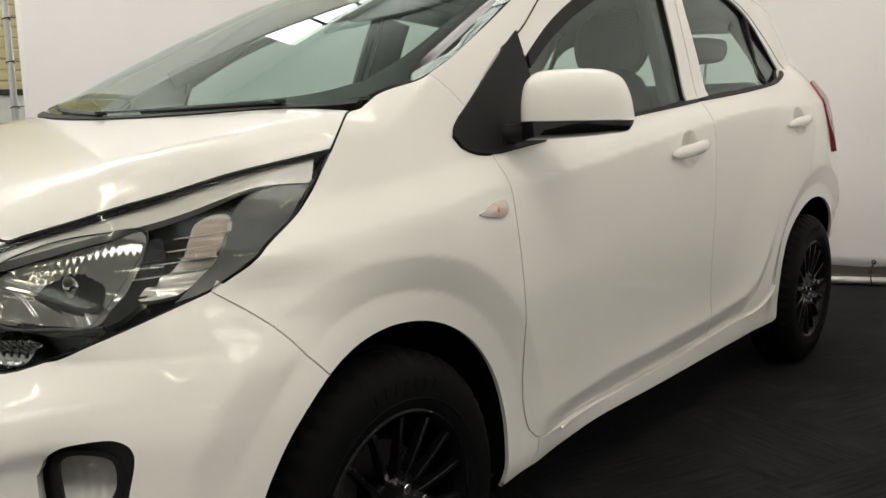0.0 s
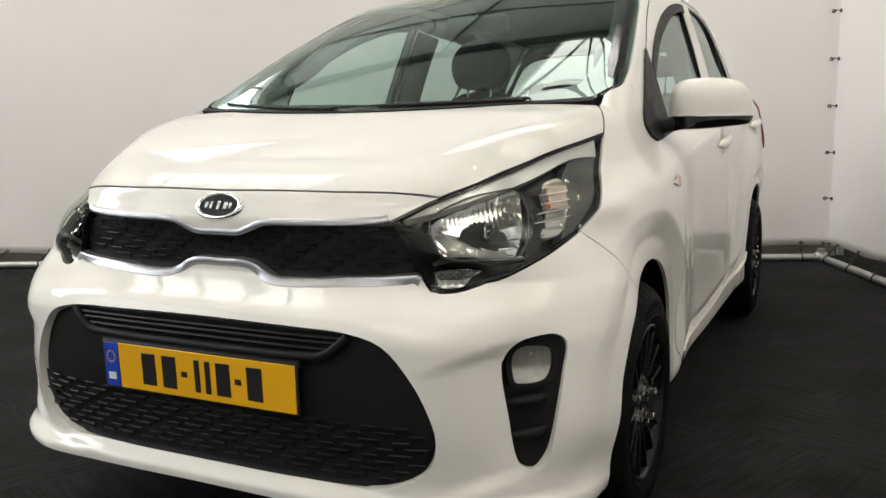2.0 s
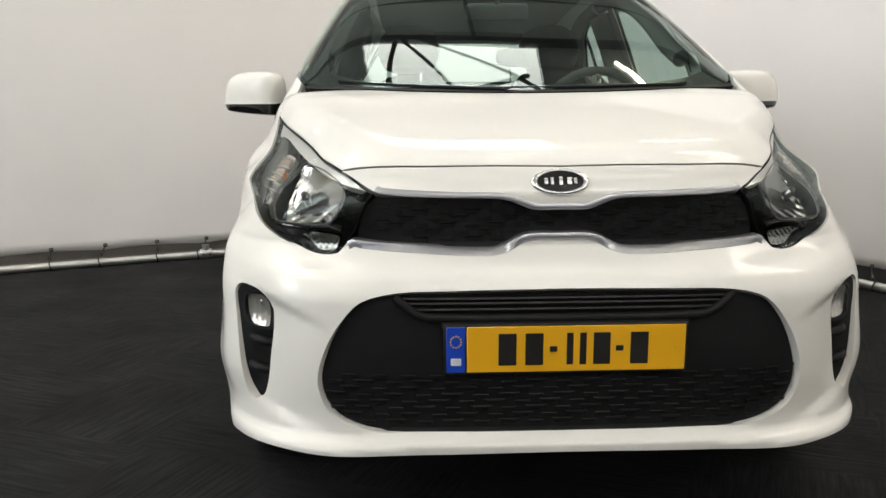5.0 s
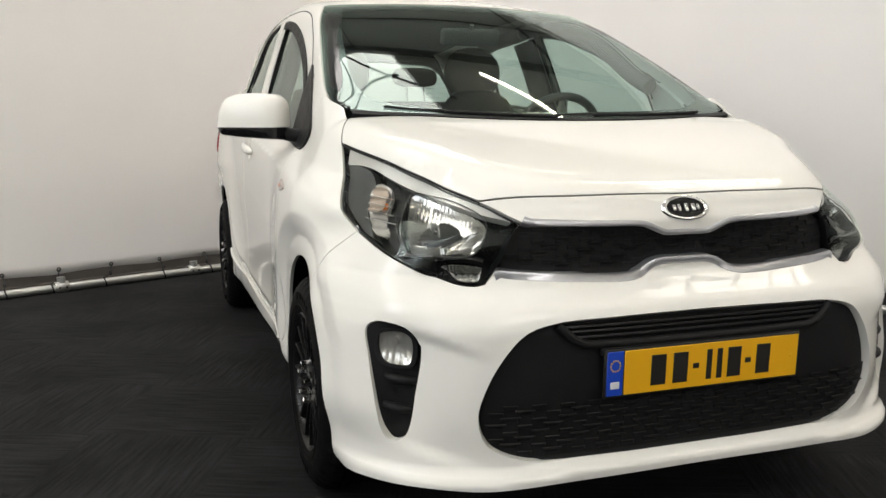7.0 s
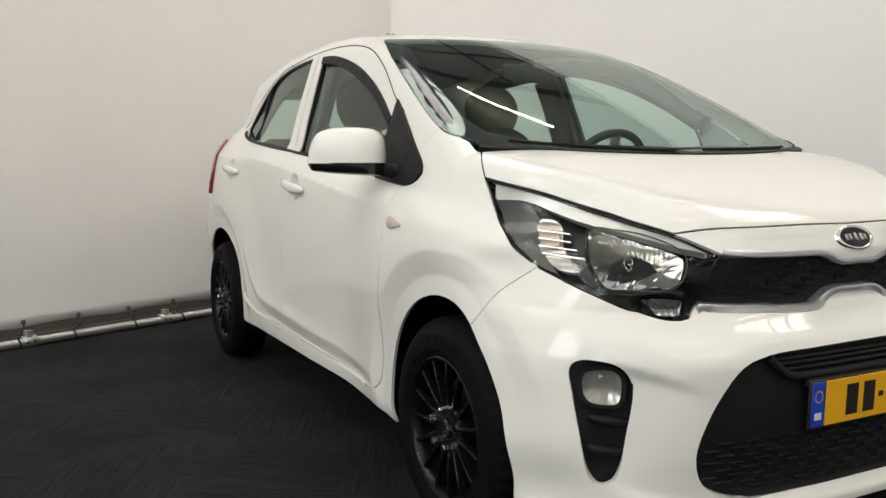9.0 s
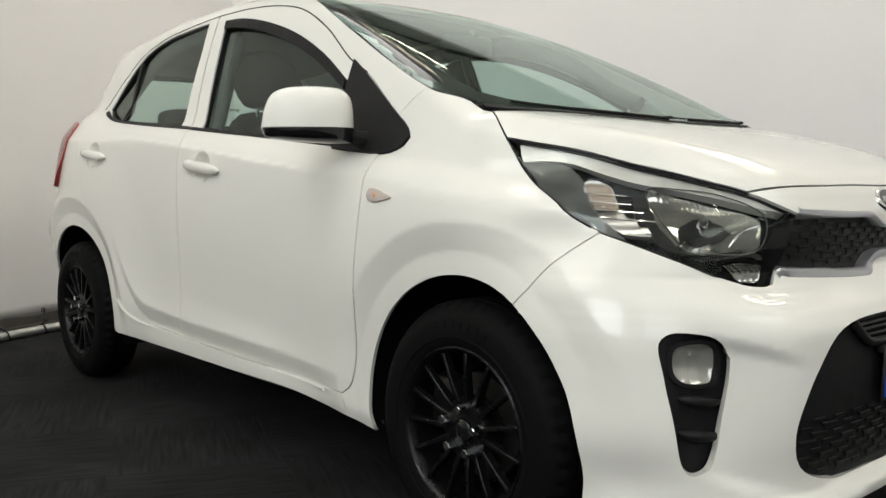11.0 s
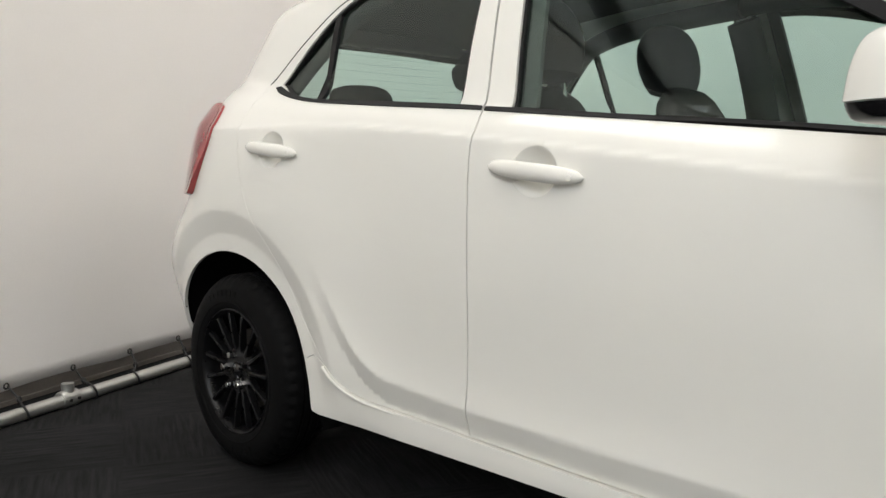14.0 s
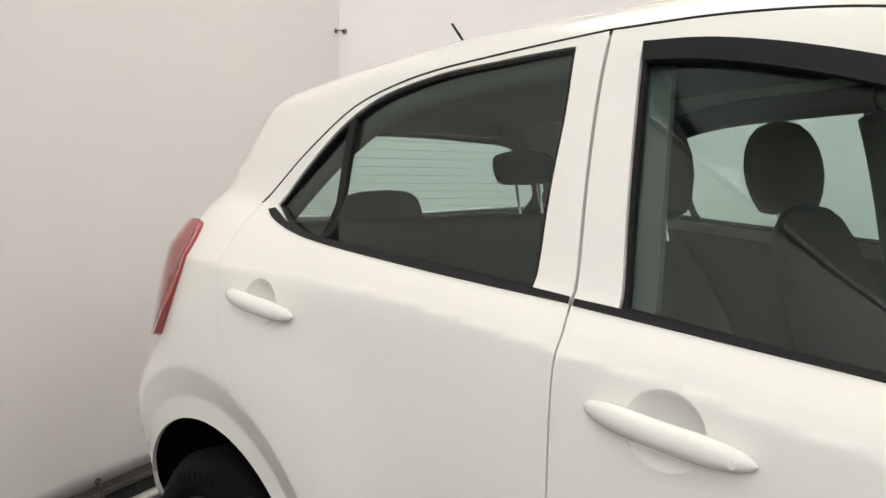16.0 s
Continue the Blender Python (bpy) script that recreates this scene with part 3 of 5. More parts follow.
# bumper cover with its openings
UP_GRILLE = joined(to_front(onspline(L3(.60, 0, .742, .60, .060, .743, .60, .085, .752, .60, .118, .764, .598, .239, .769, .572, .400, .777))),
                   to_front(onspline(L3(.572, .400, .777, .570, .425, .745, .568, .448, .676))),
                   to_front(onspline(L3(.568, .448, .676, .587, .304, .667, .593, .150, .662, .593, .120, .668, .593, .090, .684, .593, .060, .691, .593, 0, .691))))
LOW_GRILLE = joined(to_front(onspline(L3(.681, 0, .584, .680, .229, .581, .673, .366, .575, .667, .433, .556, .658, .473, .515, .645, .509, .449, .633, .527, .372, .633, .506, .311, .650, .431, .274, .670, .238, .270, .672, 0, .269))))
FOG = to_front(onspline(L3(.541, .618, .530, .545, .640, .551, .536, .677, .564, .490, .719, .567, .473, .730, .550, .478, .724, .49, .486, .715, .425, .500, .697, .325, .514, .683, .304, .528, .660, .314, .529, .640, .345, .533, .626, .41, .542, .617, .49), closed=True, step=.008))
GR_TOP = [(.60, 0, .742), (.60, .060, .743), (.60, .085, .752), (.60, .118, .764), (.598, .239, .769), (.574, .395, .777), (.570, .405, .781)]
GR_LOW = [(.593, 0, .691), (.593, .060, .691), (.593, .090, .684), (.593, .120, .668), (.593, .150, .662), (.587, .304, .667), (.567, .458, .676)]
nose_half = joined(to_front(onspline(HOOD_FRONT)), to_front(onspline(LAMP_TOP[:4]))[::-1], to_front(onspline(GR_TOP, step=.01))[::-1])
front_half = joined(to_front(onspline(GR_LOW, step=.01)), to_front(onspline([(.567, .458, .676), (.569, .470, .669), (.567, .490, .653), (.560, .508, .645)])), to_front(onspline(LAMP_LOW))[::-1], to_front(onspline(SEAM)),
                    to_front(lay("side", arch(0, 61, -15))[0]),
                    to_front(onspline(L3(.335, .80, .205, .40, .765, .208, .48, .735, .212, .60, .636, .217, .663, .512, .215))), to_front(onspline(L3(.663, .512, .215, .688, .35, .226, .695, .15, .230, .696, 0, .231))))
flip = lambda q: q * [-1, 1]
skin("front_bumper", "front", mirrored(front_half), PAINT, car, "white bumper cover with a wide lower mouth", holes=[mirrored(LOW_GRILLE), FOG, flip(FOG)[::-1]], h=.012, lip=.022)
skin("nose_panel", "front", mirrored(nose_half), PAINT, car, "white panel between bonnet and grille", h=.016, lip=.022)

PANEL_SIDES = (1, -1)
def jamb(line, s, w=.014, deep=.0075, mat=None, h=.03):
    """A painted flange behind a gap between panels."""
    q = np.asarray(line, float)
    t = np.gradient(q, axis=0)
    t /= np.linalg.norm(t, axis=1, keepdims=True)
    nrm = np.stack([-t[:, 1], t[:, 0]], 1) * w
    skin("door_jamb", "side", np.vstack([q + nrm, (q - nrm)[::-1]]), mat or PAINT, car, side=s, off=-deep, gap=0, lip=0, h=h)


for s in PANEL_SIDES:
    for line, deep in ((side_xz(onspline(SEAM)), .0075), (DOOR_FRONT, .010), (B_LOW + [(-1.430, .284)], .0125), (REAR_EDGE[1:-1], .010), (SILL_TOP, .0075), (SILL_REAR, .0065)):
        jamb(spline(line, .03), s, .020, deep)
    jamb(spline(B_HIGH, .01), s, .009, .008, BLACK, .006)
    for line in (GUTTER_F[1:], GUTTER_R):
        p, _ = lay("side", spline(line, .03), -.0012)
        tube("roof_seal", p * [1, s, 1], .0028, BLACK, car, "black rubber seal over the doors", n=6)
    fender = joined(side_xz(onspline(LAMP_REAR))[::-1], side_xz(HOOD_SIDE), side_xz(onspline([tuple(HOOD_SIDE[-1]), tuple(EDGE_LOW[0])])), side_xz(EDGE_LOW), side_xz(PILLAR_SEAM),
                    spline([(-.338, .998), (-.272, .972), (-.257, .950), (-.272, .930), (-.318, .914), (-.364, .911)]), spline(DOOR_FRONT), spline([(-.450, .292), (-.445, .25), (-.42, .226)]), spline([(-.42, .226), (-.335, .212)]),
                    arch(0, 193, 61), side_xz(onspline(SEAM))[::-1])
    skin("fender", "side", fender, PAINT, car, side=s, lip=.009, h=.010)
    sill = joined(spline(SILL_TOP), spline(SILL_REAR), spline([(-1.928, .390), (-1.985, .405), (-2.025, .385)]), spline([(-2.025, .385), (-2.006, .300), (-2.000, .255), (-1.993, .248), (-1.97, .244)]), spline([(-1.97, .244), (-1.2, .246), (-.62, .245), (-.42, .226)]), spline([(-.42, .226), (-.445, .25), (-.450, .292)]))
    skin("sill", "side", sill, PAINT, car, side=s, off=lambda q: .011 * sstep(-.45, -.64, q[:, 0]) * sstep(-2.02, -1.60, q[:, 0]), gap=.0015, lip=.035, h=.012)
    p, _ = lay("side", joined(spline(SILL_TOP), spline(SILL_REAR)) + [0, -.0065], .0065)
    p = p[p[:, 0] < -.53]
    tube("sill_edge", p * [1, s, 1], .0045, PAINT, car, "rounded upper edge of the sill", n=8)
    # cabin frame: pillar beside the windscreen, roof rail, pillar behind the rear door
    rail = joined(to_arc(EDGE_LOW[-1:]), to_arc(EDGE_HIGH), to_arc(ROOF_SEAM), to_arc(TAIL_TOP), to_arc(SHELF), to_arc(lay("side", spline(GUTTER_R))[0])[::-1], to_arc(lay("side", spline(GUTTER_F))[0])[::-1],
                  to_arc(lay("side", spline([(-.405, 1.066), (-.338, .998)]))[0]), to_arc(PILLAR_SEAM)[::-1])
    skin("cabin_frame", "arc", rail, PAINT, car, side=s, gap=0)
    quarter = joined(spline(REAR_EDGE), spline([(-1.928, .390), (-1.985, .405), (-2.025, .385)]), arch(REAR_ARCH[0], 21.3, 166, REAR_ARCH[2], cz=REAR_ARCH[1]), side_xz(TAIL_SIDE)[::-1], side_xz(SHELF))
    skin("quarter_panel", "side", quarter, PAINT, car, side=s, gap=0, lip=.009, h=.010)

# roof, screen and tail
roof_half = joined(spline([(0, -.935), (.25, -.945), (.45, -.964), (.511, -.975)]), ROOF_SEAM[:, [1, 0]], spline([(.455, -2.54), (.3, -2.575), (0, -2.58)]))
skin("roof", "top", mirrored(roof_half)[:, ::-1], PAINT, car)
screen_half = joined(spline([(0, .050), (.16, .040), (.325, .010), (.496, -.045), tuple(SCREEN_EDGE[0, [1, 0]])]), SCREEN_EDGE[:, [1, 0]], spline([(.511, -.975), (.45, -.960), (.25, -.938), (0, -.928)]))
SCREEN = mirrored(screen_half)[:, ::-1]
screen_in = mirrored(joined(spline([(0, -.02), (.3, -.055), (.48, -.110), (.56, -.17)]), spline([(.56, -.17), (.575, -.27), (.555, -.46), (.515, -.68), (.462, -.895)]), spline([(.462, -.895), (.25, -.875), (0, -.868)])))[:, ::-1]
windscreen = skin("windscreen", "top", SCREEN, GLASS, car, "greenish tinted windscreen", off=-.002, lip=0, h=.03, even=True)
skin("screen_border", "top", SCREEN, GLOSS_BLACK, windscreen, "black printed border of the screen", holes=[screen_in], off=-.007, lip=0, gap=.0)
REAR_WIN = mirrored(joined(spline([(0, 1.350), (.25, 1.345), (.44, 1.325), (.50, 1.28)]), spline([(.50, 1.28), (.54, 1.17), (.52, 1.11)]), spline([(.52, 1.11), (.25, 1.09), (0, 1.085)])))


tail_half = joined(spline([(0, 1.392), (.2, 1.391), tuple(to_rear(TAIL_TOP)[0])]), to_rear(TAIL_TOP), to_rear(TAIL_SIDE), spline([tuple(to_rear(TAIL_SIDE)[-1]), (.42, .25), (0, .24)]))
skin("tailgate", "rear", mirrored(tail_half), PAINT, car, "white tailgate and rear bumper", holes=[REAR_WIN], gap=0)
skin("rear_window", "rear", REAR_WIN, GLASS, car, "rear window with heating wires", off=-.004, lip=0)
trim_half = joined(spline([(0, 1.386), (.2, 1.385), tuple(to_rear(TAIL_TOP)[0] + [-.01, -.008])]), to_rear(TAIL_TOP)[::3] + [-.012, -.004], spline([tuple(to_rear(TAIL_TOP)[-1] + [-.012, -.004]), (.58, 1.04), (0, 1.03)]))
skin("tailgate_trim", "rear", mirrored(trim_half), CABIN, car, "dark inner trim of the tailgate", holes=[REAR_WIN * [.95, 1] - [0, .006 ]], off=-.022, gap=0)
for k in range(9):
    z = 1.11 + .026 * k
    p, _ = lay("rear", [(u, z) for u in np.linspace(-.50, .50, 16)], -.006)
    tube("heating_wire", p, .0004, CABIN, bpy.data.objects["rear_window"], n=4)

# doors with frames, glass, belt strips and handles
def dish_line(cx, cz):
    return np.array([(cx - .003 + .056 * math.cos(t), cz + .001 + .049 * math.sin(t)) for t in np.linspace(0, 2 * np.pi, 44, endpoint=False)])


def handle(door, cx, cz, s):
    """A pull handle over a round hollow: grip, dish."""
    c = np.array([cx - .003, cz + .001])
    skin("handle_dish", "side", dish_line(cx, cz), PAINT, door, side=s, off=lambda q: -.001 - .027 * np.clip(1 - (((q - c) / [.056, .049]) ** 2).sum(1), 0, 1) ** .9, h=.005, gap=-.004, lip=0)
    xs = np.linspace(-1, 1, 29)
    verts, faces, k = [], [], 14
    base, n0 = lay("side", [(cx + .122 * t, cz - .012 * t) for t in xs])
    for i, t in enumerate(xs):
        w = max(1 - abs(t) ** 3.2, 0) ** .55
        w = max(w, .05)
        hi, out, lift = .0185 * w * (1 + .15 * t * t), .0135 * w, .003 + .015 * (1 - t * t * .8)
        up = np.array([0, 0, 1.]) - n0[i] * n0[i][2]
        for a in np.linspace(0, 2 * np.pi, k, endpoint=False):
            verts.append(base[i] + n0[i] * (lift + out * math.cos(a)) + up * hi * math.sin(a))
    verts = np.array(verts)
    for i in range(len(xs) - 1):
        faces += [(i * k + j, i * k + (j + 1) % k, (i + 1) * k + (j + 1) % k, (i + 1) * k + j) for j in range(k)]
    faces += [tuple(range(k))[::-1], tuple(range((len(xs) - 1) * k, len(xs) * k))]
    if s < 0:
        verts = verts * [1, -1, 1]
        faces = [f[::-1] for f in faces]
    g = mesh_part("door_handle", verts, faces, PAINT, door, "white pull handle")
    p, n = lay("side", [(cx + .098, cz - .0125)], .021)
    lathe("lock_cover", [(.0, .0012), (.006, .001), (.0065, 0)], PAINT, g, n=12, m=Matrix.Translation(p[0] * [1, s, 1]) @ pose(0, 0, 0, 0, 0, 0 if s > 0 else 180))


for s in PANEL_SIDES:
    win_f = joined(spline(WIN_F), spline(WIN_F_TOP), spline([(-.600, 1.120), (-.585, 1.05), (-.578, .939)]), spline([(-.578, .939), (-.764, .957), (-1.088, .989), (-1.348, 1.018)]))
    out_f = joined(spline(DOOR_FRONT)[::-1], spline([(-.364, .911), (-.405, 1.066)]), spline(GUTTER_F), spline(B_HIGH), spline(B_LOW), spline(SILL_TOP)[::-1])
    door = skin("front_door", "side", out_f, PAINT, car, side=s, holes=[win_f, dish_line(-1.234, .886)], lip=.012, h=.011, gap=.0022)
    skin("window_glass", "side", win_f, GLASS, door, side=s, off=-.012, lip=0, gap=0, h=.03, even=True)
    skin("window_run", "side", win_f, BLACK, door, "black rubber window channel", side=s, holes=[shrink(win_f, .008)], off=-.004, gap=.0005, lip=.01, h=.03)
    chan = joined(spline(WIN_F), spline([(-1.406, 1.396), (-1.368, 1.388)]), spline([(-1.368, 1.388), (-1.352, 1.292), (-1.328, 1.131), (-1.310, 1.014)]))
    skin("window_channel", "side", chan, LINER, door, "grey inner window channel", side=s, off=-.028, gap=0, lip=.012, h=.03)
    # smoked wind deflector along the top edge
    vis = joined(spline([(-1.404, 1.397), (-1.30, 1.391), (-1.15, 1.363), (-.95, 1.303), (-.757, 1.216), (-.605, 1.122)]), spline([(-.605, 1.122), (-.60, 1.094)]), spline([(-.60, 1.094), (-.757, 1.184), (-.95, 1.268), (-1.15, 1.330), (-1.30, 1.360), (-1.397, 1.368)]))
    skin("wind_deflector", "side", vis, BLACK, door, "smoked black wind deflector", side=s, off=.006, gap=0, lip=.012, h=.025)
    strip = joined(spline([(-.575, .938), (-.771, .959), (-1.097, .987), (-1.420, 1.017)]), spline([(-1.420, 1.017), (-1.422, 1.025)]), spline([(-1.422, 1.025), (-1.36, 1.020), (-1.097, .995), (-.771, .967), (-.575, .946)]))
    skin("belt_strip", "side", strip, BLACK, door, side=s, off=.004, gap=0, lip=.008)
    handle(door, -1.234, .886, s)
    win_r = joined(spline(WIN_R), spline(WIN_R_TOP), spline([(-2.285, 1.140), (-2.183, 1.099), (-2.083, 1.080), (-1.912, 1.066), (-1.681, 1.048), (-1.503, 1.033)]))
    out_r = joined(spline([(x - .003, z) for x, z in B_HIGH[:2]] + [(-1.428, 1.018)])[::-1], spline(GUTTER_R), spline(REAR_EDGE), spline(SILL_REAR)[::-1], spline(B_LOW)[::-1])
    rdoor = skin("rear_door", "side", out_r, PAINT, car, side=s, holes=[win_r, dish_line(-2.163, .945)], lip=.016, h=.010)
    skin("window_glass", "side", win_r, GLASS, rdoor, side=s, off=-.012, lip=0, gap=0, h=.03, even=True)
    skin("window_run", "side", win_r, BLACK, rdoor, "black rubber window channel", side=s, holes=[shrink(win_r, .007)], off=-.004, gap=.0005, lip=.01, h=.03)
    bar = joined(spline([(-2.100, 1.312), (-2.066, 1.086)]), spline([(-2.066, 1.086), (-2.044, 1.084)]), spline([(-2.044, 1.084), (-2.078, 1.322)]))
    skin("window_divider", "side", bar, BLACK, rdoor, side=s, off=-.003, gap=0, lip=.01)
    strip = joined(spline([(-1.430, 1.019), (-1.829, 1.051), (-2.056, 1.072), (-2.15, 1.085), (-2.235, 1.103), (-2.28, 1.116), (-2.306, 1.128)]), spline([(-2.306, 1.128), (-2.285, 1.132)]), spline([(-2.285, 1.132), (-2.183, 1.099), (-2.083, 1.082), (-1.912, 1.067), (-1.681, 1.049), (-1.503, 1.034), (-1.432, 1.027)]))
    skin("belt_strip", "side", strip, BLACK, rdoor, side=s, off=.004, gap=0, lip=.008)
    handle(rdoor, -2.163, .945, s)
    # mirror foot panel, black
    sail = joined(spline([(-.585, 1.178), (-.512, 1.133), (-.405, 1.063), (-.335, 1.016), (-.278, .978), (-.258, .952), (-.274, .929), (-.33, .914), (-.40, .913)]), spline([(-.40, .913), (-.578, .930)]), spline([(-.578, .930), (-.588, 1.06), (-.585, 1.178)]))
    skin("mirror_foot_panel", "side", sail, BLACK, car, "black plastic corner panel", side=s, off=.007, gap=0, lip=.014, h=.012)
    # side repeater lens
    rep = spline([(-.322, .824), (-.295, .825), (-.255, .815), (-.228, .806), (-.262, .797), (-.305, .793), (-.322, .803)], .006, True)
    cr = np.array([-.28, .81])
    lens = skin("side_repeater", "side", rep, REPEATER, car, "clear side indicator lens", side=s, off=lambda q: .003 + .006 * np.clip(1 - (((q - cr) / [.06, .02]) ** 2).sum(1), 0, 1), h=.006, gap=0, lip=.006)
    p, n = lay("side", [(-.285, .809)], .0035)
    bm = bmesh.new()
    bmesh.ops.create_uvsphere(bm, u_segments=10, v_segments=6, radius=.0075, matrix=Matrix.Translation(p[0] * [1, s, 1]))
    part("repeater_bulb", bm, AMBER, lens)
    # tail lamp
    tail = joined(spline([(-2.538, 1.084), (-2.556, 1.094), (-2.61, 1.088), (-2.67, 1.064)]), spline([(-2.67, 1.064), (-2.725, .99), (-2.745, .90), (-2.73, .812)]), spline([(-2.73, .812), (-2.66, .812), (-2.638, .822)], .01), spline([(-2.638, .822), (-2.60, .87), (-2.562, .925), (-2.532, .98), (-2.520, 1.02), (-2.525, 1.058), (-2.538, 1.084)], .01))
    tail_lamp = skin("tail_lamp", "side", tail, RED, car, "red tail lamp lens", side=s, off=lambda q: .007 + .012 * sstep(-2.53, -2.62, q[:, 0]), gap=0, lip=.02, h=.01)
    skin("tail_lamp_band", "side", shrink(tail, .017), RED_DARK, tail_lamp, side=s, off=lambda q: .0078 + .012 * sstep(-2.53, -2.62, q[:, 0]), gap=0, lip=0, h=.012)


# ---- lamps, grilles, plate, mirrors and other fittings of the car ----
# dark backing behind the gaps: near-black sheets stand in for the shade inside
skin("engine_bay_shade", "front", mirrored(np.array([(0, .83), (.2, .83), (.55, .80), (.60, .70), (.60, .25), (0, .22)])), CAVITY, car, off=-.11, h=.05, gap=0, lip=0)
skin("hood_gap_shade", "top", mirrored(joined(spline([(0, .54), (.45, .46)]), spline([(.45, .46), (.62, .02), (.58, -.08)]), spline([(.58, -.08), (0, 0)])))[:, ::-1], CAVITY, car, off=-.03, h=.05, gap=0, lip=0)
for s in PANEL_SIDES:
    lining = joined(spline([(.02, .90), (-.35, .87), (-1.33, .99), (-2.3, 1.08), (-2.45, 1.09)]), spline([(-2.45, 1.09), (-2.52, .90), (-2.5, .70)]), arch(REAR_ARCH[0], 100, 12, REAR_ARCH[2] + .012, cz=REAR_ARCH[1]), spline([(-2.02, .25), (-1.2, .20), (-.34, .22)]), arch(0, 195, 80, .362), spline([(.08, .66), (.02, .90)]))
    skin("door_lining", "side", lining, CABIN, car, "dark plastic inner lining", side=s, off=-.035, h=.05, gap=0, lip=0)
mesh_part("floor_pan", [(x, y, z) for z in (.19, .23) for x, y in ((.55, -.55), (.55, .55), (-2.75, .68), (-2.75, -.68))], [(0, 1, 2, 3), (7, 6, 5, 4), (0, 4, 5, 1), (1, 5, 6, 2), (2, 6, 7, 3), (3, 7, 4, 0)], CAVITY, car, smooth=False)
skin("headliner", "top", mirrored(joined(spline([(0, -.96), (.47, -1.0)]), spline([(.47, -1.0), (.47, -2.3), (.44, -2.58)]), spline([(.44, -2.58), (0, -2.6)])))[:, ::-1], LINER, car, "grey cloth headliner", off=-.03, h=.06, gap=0, lip=0)
part("rear_header", block((.05, .76, .058), .012, 2, pose(-2.598, 0, 1.361)), LINER, car)
for s in PANEL_SIDES:
    # inner trim along the door frames and pillars
    for pts, w in ((GUTTER_F[1:], .03), (GUTTER_R, .035), ([(-1.47, 1.38), (-1.455, 1.25), (-1.44, 1.03)], .05)):
        p, n = lay("side", spline(pts, .05))
        tube("pillar_trim", (p - n * (w + .018)) * [1, s, 1], w, LINER, car, n=16)

for s in PANEL_SIDES:
    # black moulding at the foot of the windscreen's side edge
    p = SCREEN_EDGE[(SCREEN_EDGE[:, 0] > -.36)][::2]
    k = np.linspace(0, 1, len(p))[:, None]
    tube("screen_moulding", (p - [0, .010, .002]) * [1, s, 1], list(.0050 - .0030 * k[:, 0]), BLACK, windscreen, "black rubber edge moulding", 8)

# headlamps
STRIP = joined(spline([(.066, .672, .926), (.175, .625, .906), (.280, .582, .882), (.424, .531, .850), (.510, .473, .818), (.555, .425, .786)]), spline([(.555, .425, .786), (.51, .485, .800), (.432, .545, .826), (.319, .589, .845), (.250, .610, .858), (.170, .637, .880), (.085, .678, .888)]), spline([(.085, .678, .888), (.068, .672, .922)]))
REFL = [(.345, .590, .832), (.401, .561, .832), (.470, .512, .812), (.535, .478, .780), (.548, .508, .714), (.497, .600, .710), (.466, .633, .714), (.409, .633, .774)]
INDIC = [(.225, .643, .842), (.272, .621, .842), (.328, .650, .795), (.405, .660, .742), (.366, .682, .744), (.292, .684, .778)]
DRL = [(.515, .580, .681), (.528, .561, .686), (.560, .487, .675), (.560, .497, .661), (.537, .555, .662)]
lamp_out = joined(to_front(onspline(LAMP_TOP)), to_front(onspline(LAMP_REAR)), to_front(onspline(LAMP_LOW)), to_front(onspline(LAMP_INNER)))


def dish(c, size, top, deep):
    return lambda q: -top - deep * np.clip(1 - (((q - c) / size) ** 2).sum(1), 0, 1) ** .8


